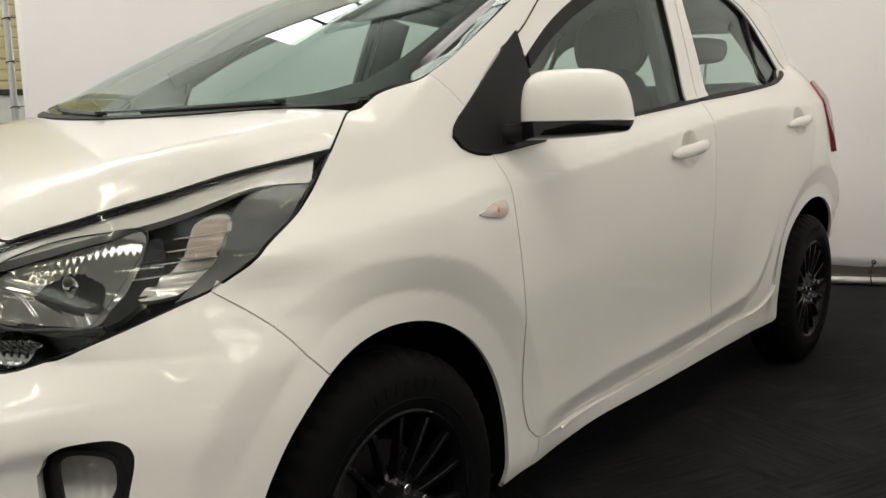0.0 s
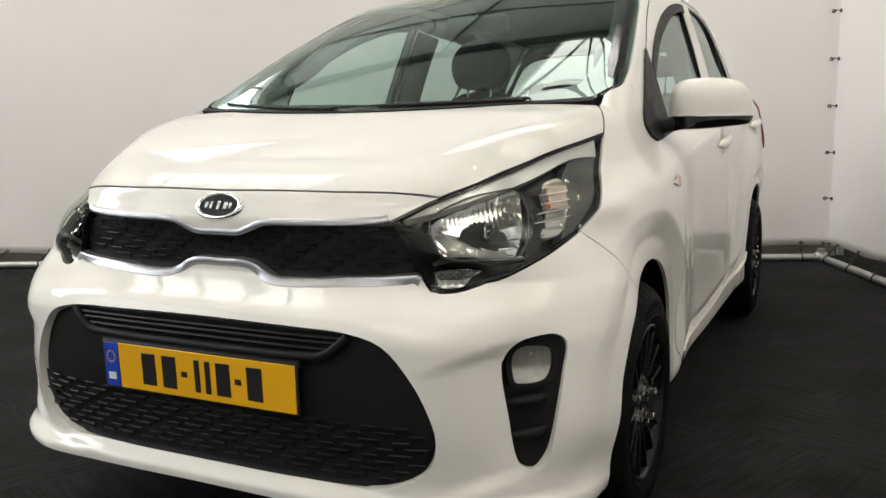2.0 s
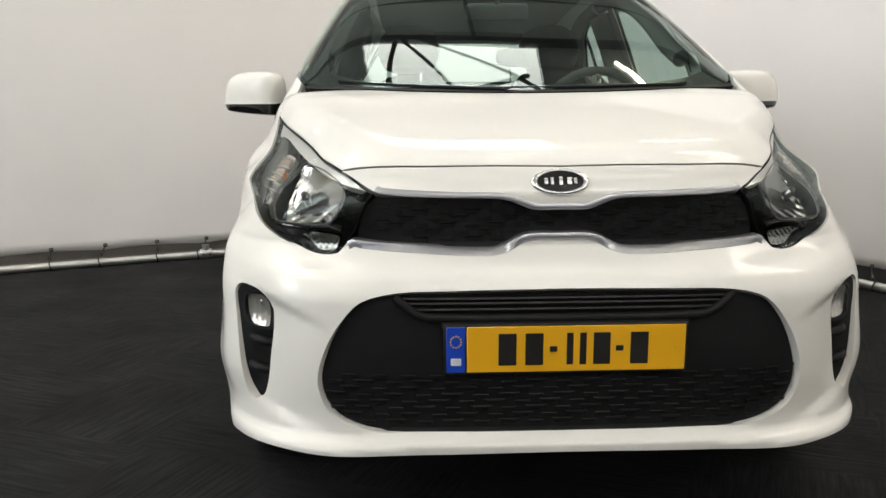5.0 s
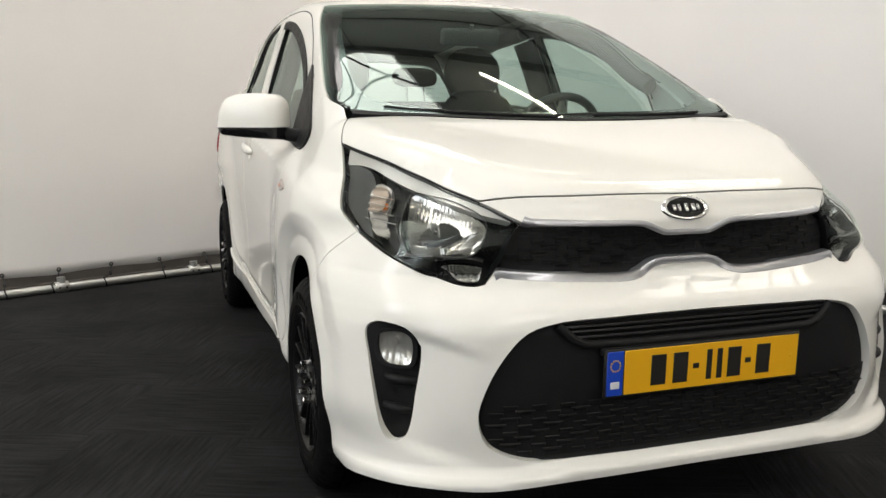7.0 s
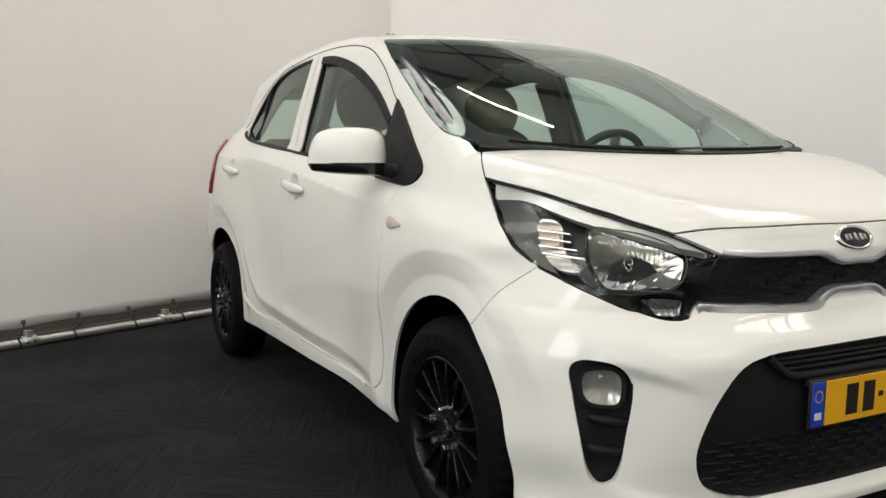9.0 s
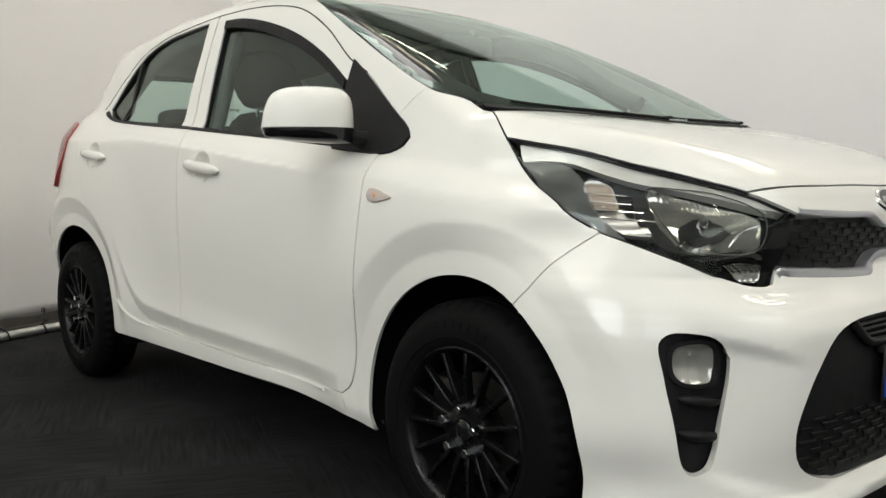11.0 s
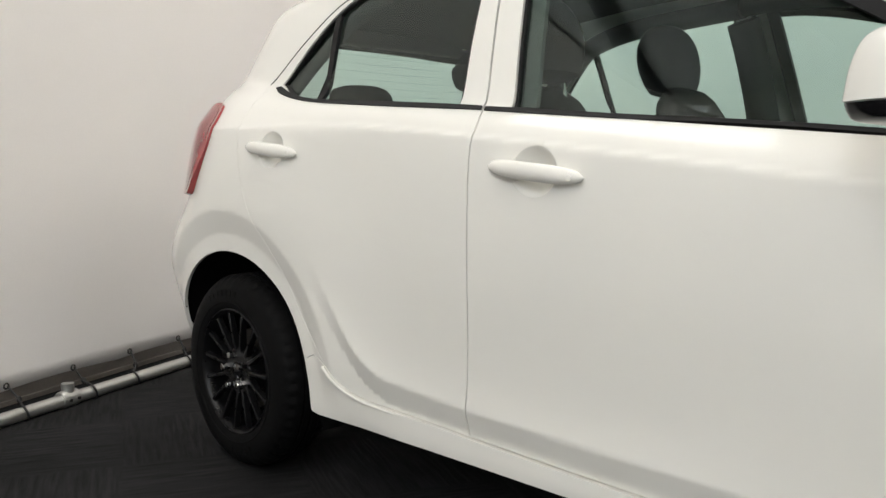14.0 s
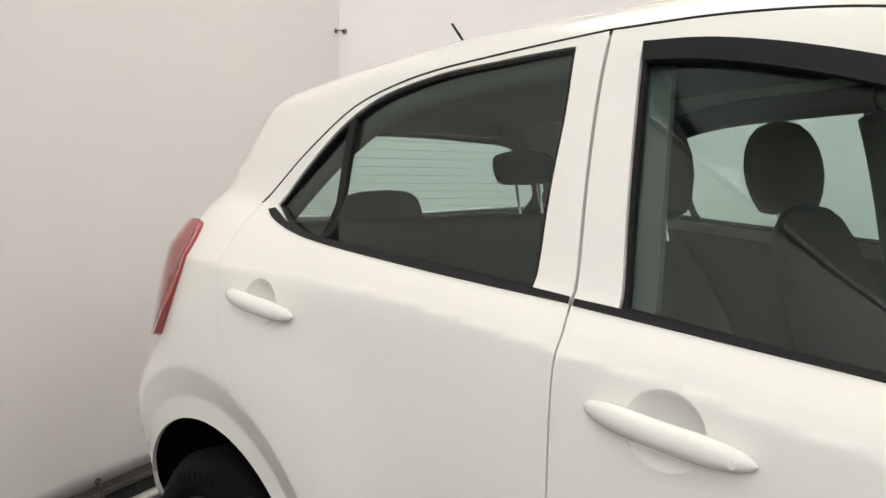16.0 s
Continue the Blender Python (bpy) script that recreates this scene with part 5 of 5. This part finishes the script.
def seat(y, dx=0.):
    st = cushion("front_seat", (.50, .48, .16), pose(-1.17 + dx, y, .50, 0, -6, 0), CLOTH, car, "black cloth front seat")
    st.data.name = "front_seat"
    inv = st.matrix_basis.inverted()
    bm = bmesh.new()
    rows = [(.0, .46, .13), (.12, .47, .14), (.30, .48, .13), (.42, .45, .12), (.51, .38, .11), (.575, .30, .09), (.605, .22, .06), (.615, .14, .03)]
    ring = [[bm.verts.new((d * math.cos(a) * .5, w * .5 * np.sign(math.sin(a)) * abs(math.sin(a)) ** .7, z)) for a in np.linspace(0, 2 * np.pi, 20, endpoint=False)] for z, w, d in rows]
    for a, b in zip(ring, ring[1:]):
        for i in range(20):
            bm.faces.new((a[i], a[(i + 1) % 20], b[(i + 1) % 20], b[i]))
    bm.faces.new(ring[0][::-1])
    bm.faces.new(ring[-1])
    part("backrest", bm, CLOTH, st).matrix_basis = inv @ pose(-1.36 - dx * 1.4, y, .55 - dx, 0, -19, 0)
    bm = bmesh.new()
    rows = [(-.108, .15, .07), (-.098, .21, .11), (-.07, .250, .13), (-.03, .276, .145), (.01, .282, .145), (.045, .262, .135), (.078, .215, .112), (.100, .15, .08), (.110, .07, .035)]
    ring = [[bm.verts.new((d * math.cos(a) * .5, w * .5 * np.sign(math.sin(a)) * abs(math.sin(a)) ** .95, z)) for a in np.linspace(0, 2 * np.pi, 20, endpoint=False)] for z, w, d in rows]
    for a, b in zip(ring, ring[1:]):
        for i in range(20):
            bm.faces.new((a[i], a[(i + 1) % 20], b[(i + 1) % 20], b[i]))
    bm.faces.new(ring[0][::-1])
    bm.faces.new(ring[-1])
    hr = part("headrest", bm, CLOTH, st)
    hr.matrix_basis = inv @ pose(-1.612 + dx, y, 1.226, 0, -10, 0)
    for d in (-.055, .055):
        tube("headrest_post", [(0, d, -.16), (0, d, -.08)], .006, CHROME, hr, n=8)


seat(.325)
seat(-.325, .03)
bench = cushion("rear_bench", (.46, 1.16, .17), pose(-1.98, 0, .50, 0, -6, 0), CLOTH, car, "black cloth rear bench")
inv = bench.matrix_basis.inverted()
cushion("bench_back", (.14, 1.16, .60), inv @ pose(-2.30, 0, .80, 0, -14, 0), CLOTH, bench, r=.05)
for y, hz, tall in ((-.272, 1.098, 1.), (.285, 1.232, .72)):
    bm = bmesh.new()
    ring = [[bm.verts.new((.045 * w ** .5 * math.cos(a), .132 * w * np.sign(math.sin(a)) * abs(math.sin(a)) ** .8, z * tall)) for a in np.linspace(0, 2 * np.pi, 20, endpoint=False)] for z, w in ((-.062, .80), (-.052, .92), (-.02, 1), (.015, 1), (.042, .95), (.056, .84), (.064, .64), (.067, .3))]
    for a, b in zip(ring, ring[1:]):
        for i in range(20):
            bm.faces.new((a[i], a[(i + 1) % 20], b[(i + 1) % 20], b[i]))
    bm.faces.new(ring[0][::-1])
    bm.faces.new(ring[-1])
    part("bench_headrest", bm, CLOTH, bench).matrix_basis = inv @ pose(-2.40, y, hz, 0, -12, 0)
    for d in (-.05, .05):
        tube("headrest_post", [inv @ Vector((-2.39, y + d, hz - .05)), inv @ Vector((-2.35, y + d, .98))], .005, CHROME, bench, n=6)
part("parcel_shelf", block((.34, 1.12, .02), .006, 1, pose(-2.52, 0, .985)), CABIN, car)
bm = bmesh.new()
prof = [(-.10, .90), (-.16, .965), (-.30, .975), (-.46, .965), (-.58, .93), (-.64, .86), (-.62, .78), (-.55, .72), (-.30, .70), (-.10, .72)]
rings = [[bm.verts.new((px, yy * 1.0, pz - .02 * (yy / .66) ** 4)) for px, pz in prof] for yy in np.linspace(-.66, .66, 15)]
for a, b in zip(rings, rings[1:]):
    for i in range(len(prof)):
        bm.faces.new((a[i], a[(i + 1) % len(prof)], b[(i + 1) % len(prof)], b[i]))
bm.faces.new(rings[0])
bm.faces.new(rings[-1][::-1])
dash = part("dashboard", bm, CABIN, car, "dark grey dashboard")
cushion("instrument_hood", (.20, .34, .07), pose(-.56, .36, .965, 0, 10, 0), CABIN, dash, r=.03)
cushion("screen_display", (.025, .24, .12), pose(-.60, 0, .955, 0, -12, 0), GLOSS_BLACK, dash, r=.008)
part("centre_console", block((.9, .20, .28), .03, 2, pose(-1.0, 0, .40)), CABIN, car)
wheel_m = pose(-.80, .36, .925, 0, -64, 0)
ang = np.linspace(0, 2 * np.pi, 40, endpoint=False)
sw = tube("steering_wheel", [wheel_m @ Vector((.183 * math.cos(a), .183 * math.sin(a), 0)) for a in ang], .0165, CABIN, car, "black steering wheel", n=10, closed=True)
for a in (0, 180, 270):
    t = math.radians(a + 90)
    tube("steering_spoke", [wheel_m @ Vector((.05 * math.cos(t), .05 * math.sin(t), -.01)), wheel_m @ Vector((.18 * math.cos(t), .18 * math.sin(t), 0))], [.026, .016], SATIN, sw, n=8)
cushion("steering_hub", (.13, .15, .05), wheel_m @ pose(0, 0, -.015), CABIN, sw, r=.022)
tube("steering_column", [wheel_m @ Vector((0, 0, -.02)), wheel_m @ Vector((0, 0, -.25))], .045, CABIN, sw, n=14)
rv = part("rear_view_mirror", block((.035, .23, .065), .015, 3), CABIN, car, "black rear-view mirror")
rv.matrix_basis = pose(-.80, 0, 1.305, 0, 12, 0)
tube("mirror_stem", [(.0, 0, .02), (.012, 0, .048)], .010, CABIN, rv, n=8)


# ---- booth and hall ----
TH = .411
N_A, T_A = np.array([math.cos(TH), math.sin(TH)]), np.array([-math.sin(TH), math.cos(TH)])
CORNER = N_A * -3.62 + T_A * 2.74


def sheet(name, start, along, length, z0, z1, into, label, folds):
    """A hanging cloth with soft folds and a hem; into: the way to the booth's middle."""
    nu, nv = int(length / .05), 46
    start, along, into = np.array(start), np.array(along), np.array(into)
    verts, faces = [], []
    for j in range(nv):
        z = z0 + (z1 - z0) * j / (nv - 1)
        for i in range(nu + 1):
            u = length * i / nu
            w = .006 * math.sin(u * 2.1 + 1) + .012 * noise.noise((u * .7, z * .5, folds)) + .010 * noise.noise((u * 3, z * .9, folds + 3)) * max(0, 1 - z / 1.6)
            w += .012 * noise.noise((u * 1.6 + z * 1.2, z * 2.2, folds + 7)) * max(0, 1 - abs(z - .3) / .5)
            q = start + along * u + into * w
            verts.append((q[0], q[1], z + .012 * abs(math.sin(u * math.pi / .62)) * (j == 0)))
    faces = [(j * (nu + 1) + i, j * (nu + 1) + i + 1, (j + 1) * (nu + 1) + i + 1, (j + 1) * (nu + 1) + i) for j in range(nv - 1) for i in range(nu)]
    ob = mesh_part(name, verts, faces, CURTAIN)
    so = ob.modifiers.new("cloth", "SOLIDIFY")
    so.thickness = .004
    return tagged(ob, label, "curtain", "booth curtains")


floor = mesh_part("floor", [(-12, -12, 0), (12, -12, 0), (12, 12, 0), (-12, 12, 0), (-12, -12, -.2), (12, -12, -.2), (12, 12, -.2), (-12, 12, -.2)], [(0, 1, 2, 3), (7, 6, 5, 4), (0, 4, 5, 1), (1, 5, 6, 2), (2, 6, 7, 3), (3, 7, 4, 0)], CARPET, smooth=False)
tagged(floor, "black ribbed carpet tiles laid over the hall floor", "floor", kind="structure")
END_A = CORNER - T_A * 6.32
LONG_D = 8.6
sheet("curtain", CORNER + T_A * .06, -T_A, 6.31, .084, 3.0, N_A, "white cloth curtain tied down to a floor pipe", 1)
sheet("curtain", CORNER - N_A * .06, N_A, LONG_D, .092, 3.0, -T_A, "white cloth curtain tied down to a floor pipe", 9)
sheet("curtain", CORNER + N_A * LONG_D, -T_A, 6.32, .10, 3.0, -N_A, "white cloth curtain closing the booth's far side", 19)


def pipe(name, a, b, label, r=.024):
    return tagged(tube(name, np.linspace(a, b, 2), r, PIPE, None, "", 16), label, "pipe", "booth pipes")


rail_c = N_A * -3.495 + T_A * 2.64
pipe("floor_pipe", (*rail_c, .026), (*(rail_c - T_A * 6.25), .026), "galvanised steel floor pipe along the curtain")
pipe("floor_pipe", (*rail_c, .026), (*(rail_c + N_A * 8.4), .026), "galvanised steel floor pipe along the curtain")
board_a, board_b = CORNER - N_A * .075 + T_A * .08, CORNER - N_A * .075 - T_A * 6.4
bm = bmesh.new()
quad = [(board_a, 0), (board_a - N_A * .03, 0), (board_b - N_A * .03, 0), (board_b, 0)]
rings = [[bm.verts.new((*(q - N_A * inset), z)) for q, _ in quad] for z, inset in ((.004, 0), (.022, 0), (.024, .008), (.150, .008), (.156, .012))]
for a, b in zip(rings, rings[1:]):
    for k in range(4):
        bm.faces.new((a[k], a[(k + 1) % 4], b[(k + 1) % 4], b[k]))
bm.faces.new(rings[0]), bm.faces.new(rings[-1])
tagged(part("baseboard", bm, BOARD, smooth=False), "dull grey-brown baseboard behind the curtain's hem", "baseboard", kind="structure")
pipe("top_pipe", (*CORNER, 3.02), (*(CORNER - T_A * 6.4), 3.02), "galvanised pipe that carries the curtain")
pipe("top_pipe", (*CORNER, 3.02), (*(CORNER + N_A * 8.6), 3.02), "galvanised pipe that carries the curtain")
pipe("top_pipe", (*(CORNER + N_A * 8.6), 3.02), (*(END_A + N_A * 8.6), 3.02), "galvanised pipe that carries the curtain")
for q in (CORNER - N_A * .14 + T_A * .14, END_A - T_A * .045 - N_A * .02, CORNER + N_A * 8.6, END_A + N_A * 8.6):
    pipe("upright_pipe", (*q, 0), (*q, 3.04), "galvanised upright pipe of the booth frame")


def clamp(q, way):
    """A pipe joint: sleeve and two screws."""
    c = new("pipe_clamp")
    tagged(c, "cast pipe clamp on the floor pipe", "clamp", "pipe clamps")
    q, way = np.array(q, float), np.array([*way, 0])
    tube("sleeve", [q - way * .04, q - way * .034, q + way * .034, q + way * .04], [.029, .033, .033, .029], PIPE, c, n=16)
    tube("socket", [q + [0, 0, .0], q + [0, 0, .058]], .024, PIPE, c, n=14)
    for d in (-.02, .02):
        tube("screw", [q + way * d + np.array([*N_A, 0]) * .02, q + way * d + np.array([*N_A, 0]) * .04], .006, STEEL, c, n=6)


clamp((*rail_c, .030), T_A)
clamp((*(rail_c - T_A * 2.93), .030), T_A)
clamp((*(rail_c - T_A * 2.10), .030), T_A)
clamp((*(rail_c + N_A * 3.0), .030), N_A)


def ring_mesh():
    n, k = 14, 6
    v = [((.010 + .0035 * math.cos(b)) * math.cos(a), .0035 * math.sin(b), (.010 + .0035 * math.cos(b)) * math.sin(a)) for a in np.linspace(0, 2 * np.pi, n, endpoint=False) for b in np.linspace(0, 2 * np.pi, k, endpoint=False)]
    f = [(i * k + j, i * k + (j + 1) % k, (i + 1) % n * k + (j + 1) % k, (i + 1) % n * k + j) for i in range(n) for j in range(k)]
    me = bpy.data.meshes.new("eyelet")
    me.from_pydata(v, [], f)
    me.materials.append(STEEL)
    return me


EYELET = ring_mesh()


def tie(top, foot, into, along, lean):
    """A bungee cord from a hem eyelet round the floor pipe."""
    t = new("bungee_tie")
    tagged(t, "black bungee cord tying the hem to the pipe", "cord", "hem ties")
    top, foot, into, along = (np.array([*v, 0]) if len(v) == 2 else np.array(v) for v in (top, foot, into, along))
    shared("eyelet", EYELET, Matrix.Translation(top + into * .006) @ pose(0, 0, 0, 0, 0, math.degrees(math.atan2(into[1], into[0])) - 90), t)
    mid = (top + foot) / 2 + into * .02 + along * lean
    tube("cord", spline([top + into * .012, mid, foot + np.array([0, 0, .030])], .02), .0042, CORD, t, n=6)
    tube("knot", [mid - [0, 0, .013], mid, mid + [0, 0, .013]], [.005, .011, .005], CORD, t, n=8)
    loop = [foot + into * .029 * math.cos(a) + np.array([0, 0, .029 * math.sin(a)]) + along * .004 * math.sin(2 * a) for a in np.linspace(0, 2 * np.pi, 16, endpoint=False)]
    tube("loop", loop, .0042, CORD, t, n=6, closed=True)


rnd = random.Random(5)
for start, step_, into, count, rail0 in ((CORNER, -T_A, N_A, 20, rail_c), (CORNER, N_A, -T_A, 27, rail_c)):
    for k in range(count):
        u = .195 + .312 * k
        top = np.array([*(start + step_ * u + into * .012), .112 + rnd.uniform(-.004, .004)])
        foot = np.array([*(rail0 + step_ * (u - rnd.uniform(.0, .09))), .026])
        tie(top, foot, into, step_, rnd.uniform(-.01, .015))
# eyelet pairs down the corner, laced with cord
for k in range(10):
    z = .105 + .312 * k
    lace = new("corner_lacing")
    tagged(lace, "pair of eyelets laced with cord at the corner", "cord", "corner lacing")
    a, b = np.array([*(CORNER - T_A * .045 + N_A * .012), z]), np.array([*(CORNER + N_A * .045 - T_A * .012), z])
    for q, n_ in ((a, N_A), (b, -T_A)):
        shared("eyelet", EYELET, Matrix.Translation(q) @ pose(0, 0, 0, 0, 0, math.degrees(math.atan2(n_[1], n_[0])) - 90), lace)
    tube("lace", [a, (a + b) / 2 + [*(N_A - T_A) * .004, .004], b], .003, CORD, lace, n=6)

# cords that hold the curtain's end to its upright
for k in range(10):
    t = new("bungee_tie")
    tagged(t, "black bungee cord tying the curtain edge to the upright", "cord", "edge ties")
    z = .19 + .312 * k
    edge, post = END_A + T_A * .095 + N_A * .006, END_A - T_A * .045 - N_A * .02
    shared("eyelet", EYELET, Matrix.Translation((*edge, z)) @ pose(0, 0, 0, 0, 0, math.degrees(TH) - 90), t)
    lift = rnd.uniform(-.02, .02)
    tube("cord", spline([(*edge, z), (*((edge + post) / 2 + N_A * .012), z + lift + .006), (*(post + N_A * .03), z + lift)], .02), .0042, CORD, t, n=6)
    tube("loop", [(*(post + N_A * .029 * math.cos(a) + T_A * .029 * math.sin(a)), z + lift + .006 * math.sin(2 * a)) for a in np.linspace(0, 2 * np.pi, 16, endpoint=False)], .0042, CORD, t, n=6, closed=True)

# hall around the booth
def slab(name, a, b, mat, label, category):
    m = Matrix.Translation((np.array(a) + np.array(b)) / 2)
    ob = part(name, block(np.abs(np.array(b) - np.array(a)), 0, m=m), mat)
    return tagged(ob, label, category, kind="structure")


WALLS = {"wall_north": ((-9.2, -6.8, 0), (-9, 8.2, HALL_Z)), "wall_south": ((10, -6.8, 0), (10.2, 8.2, HALL_Z)), "wall_west": ((-9, 8, 0), (10, 8.2, HALL_Z))}
for name, (a, b) in WALLS.items():
    slab(name, a, b, HALL, "pale grey painted hall wall", "wall")
xs = sorted({-9, 10, *(q for wx, ww, a, b, c in WINDOWS for q in (wx - ww / 2, wx + ww / 2))})
zs = sorted({0, HALL_Z, *(q for wx, ww, a, b, c in WINDOWS for q in (a, b))})
bm = bmesh.new()
for x0, x1 in zip(xs, xs[1:]):
    for z0, z1 in zip(zs, zs[1:]):
        if not any(abs((x0 + x1) / 2 - wx) < ww / 2 and a < (z0 + z1) / 2 < b for wx, ww, a, b, c in WINDOWS):
            bmesh.ops.create_cube(bm, size=1, matrix=Matrix.Translation(((x0 + x1) / 2, EAST_Y - .1, (z0 + z1) / 2)) @ Matrix.Diagonal((x1 - x0, .2, z1 - z0, 1)))
tagged(part("wall_east", bm, HALL, smooth=False), "pale grey painted hall wall with tall windows", "wall", kind="structure")
# ceiling with an opening for each skylight
xs = sorted({-9.2, 10.2, *(q for sx, sy, a, b, c in SKYLIGHTS for q in (sx - a / 2, sx + a / 2))})
ys = sorted({-6.8, 8.2, *(q for sx, sy, a, b, c in SKYLIGHTS for q in (sy - b / 2, sy + b / 2))})
bm = bmesh.new()
for x0, x1 in zip(xs, xs[1:]):
    for y0, y1 in zip(ys, ys[1:]):
        mx, my = (x0 + x1) / 2, (y0 + y1) / 2
        if not any(abs(mx - sx) < a / 2 and abs(my - sy) < b / 2 for sx, sy, a, b, c in SKYLIGHTS):
            bmesh.ops.create_cube(bm, size=1, matrix=Matrix.Translation((mx, my, HALL_Z + .1)) @ Matrix.Diagonal((x1 - x0, y1 - y0, .2, 1)))
tagged(part("ceiling", bm, CEILING, smooth=False), "grey hall ceiling with skylight openings", "ceiling", kind="structure")


def beam(a, b, r, label="dark steel roof brace under the skylight"):
    return tagged(tube("roof_brace", [a, b], r, BEAM, None, "", 8), label, "beam", "roof steel")


Z = HALL_Z - .05
beam((-5.15, -6.6, Z), (-5.15, 8, Z), .12, "dark steel roof beam under the ceiling")
beam((.6, -6.6, Z), (.6, 8, Z), .12, "dark steel roof beam under the ceiling")
for a, b in (((-5.1, -.78), (-2.6, -1.36)), ((-5.1, -.70), (-2.6, .28)), ((-5.15, -.52), (-3.6, 1.52)), ((-4.2, .95), (-3.4, -.97))):
    beam((*a, Z), (*b, Z), .035)
for y in (-3.2, .3, 3.8):
    beam((-9, y, Z), (-5.15, y, Z), .03, "thin dark purlin under the ceiling")
beam((-7.0, -6.6, Z), (-7.0, 8, Z), .03, "thin dark purlin under the ceiling")


for sx, sy, a, b, c in SKYLIGHTS[1:]:
    bays = round(b / .62)
    for k in range(1, bays):
        beam((sx - a / 2, sy - b / 2 + b * k / bays, HALL_Z + .05), (sx + a / 2, sy - b / 2 + b * k / bays, HALL_Z + .05), .042, "dark glazing bar of the skylight")
    beam((sx, sy - b / 2, HALL_Z + .05), (sx, sy + b / 2, HALL_Z + .05), .042, "dark glazing bar of the skylight")


for wx, ww, w0, w1, bright in WINDOWS:
    for k in range(1, round(ww / .9)):
        x = wx - ww / 2 + ww * k / round(ww / .9)
        beam((x, EAST_Y - .1, w0), (x, EAST_Y - .1, w1), .03, "dark glazing bar of the hall window")
    for k in range(1, 4):
        z = w0 + (w1 - w0) * k / 4
        beam((wx - ww / 2, EAST_Y - .1, z), (wx + ww / 2, EAST_Y - .1, z), .03, "dark glazing bar of the hall window")


def tube_lamp(a, b):
    t = new("tube_lamp")
    tagged(t, "fluorescent tube lamp hung under the hall ceiling", "lamp", "hall tube lamps")
    a, b = Vector(a), Vector(b)
    tube("tube", [a, b], .03, TUBE, t, n=8)
    up = Vector((0, 0, .07))
    tube("fitting", [a + up, b + up], .05, HALL, t, n=8)
    for q in (a.lerp(b, .1), a.lerp(b, .9)):
        tube("rod", [q + up, Vector((q.x, q.y, HALL_Z))], .008, BEAM, t, n=6)


tube_lamp((-4.5, 2.2, 6.0), (-3.4, 3.2, 6.0))
for x, y in ((.9, -3.4), (.9, 3.6), (1.3, 1.0), (4.6, -3.6), (4.6, 3.4), (5.0, 0.2), (-1.2, -2.6), (-1.0, 2.6), (2.6, -4.8), (2.6, 4.8), (2.7, 2.5), (2.7, -2.7)):
    tube_lamp((x, y - .6, 5.3), (x, y + .6, 5.3))

# what shows past the curtain's end: a shutter door and a cabinet by the hall wall
shut = new("shutter_door")
tagged(shut, "pale yellow slatted shutter door in the hall", "door")
for k in range(34):
    part("slat", block((2.6, .03, .098), .012, 1, Matrix.Translation((-3.0, -6.58, .05 + .1 * k))), SHUTTER, shut)
cab = part("cabinet", block((1.6, .5, 1.25), .01, 1, Matrix.Translation((-2.8, -6.2, .625))), HALL)
tagged(cab, "pale steel cabinet with a dark top before the shutter", "cabinet")
part("cabinet_top", block((1.64, .54, .05), .006, 1, Matrix.Translation((-2.8, -6.2, 1.276))), LAMP_GREY, cab)
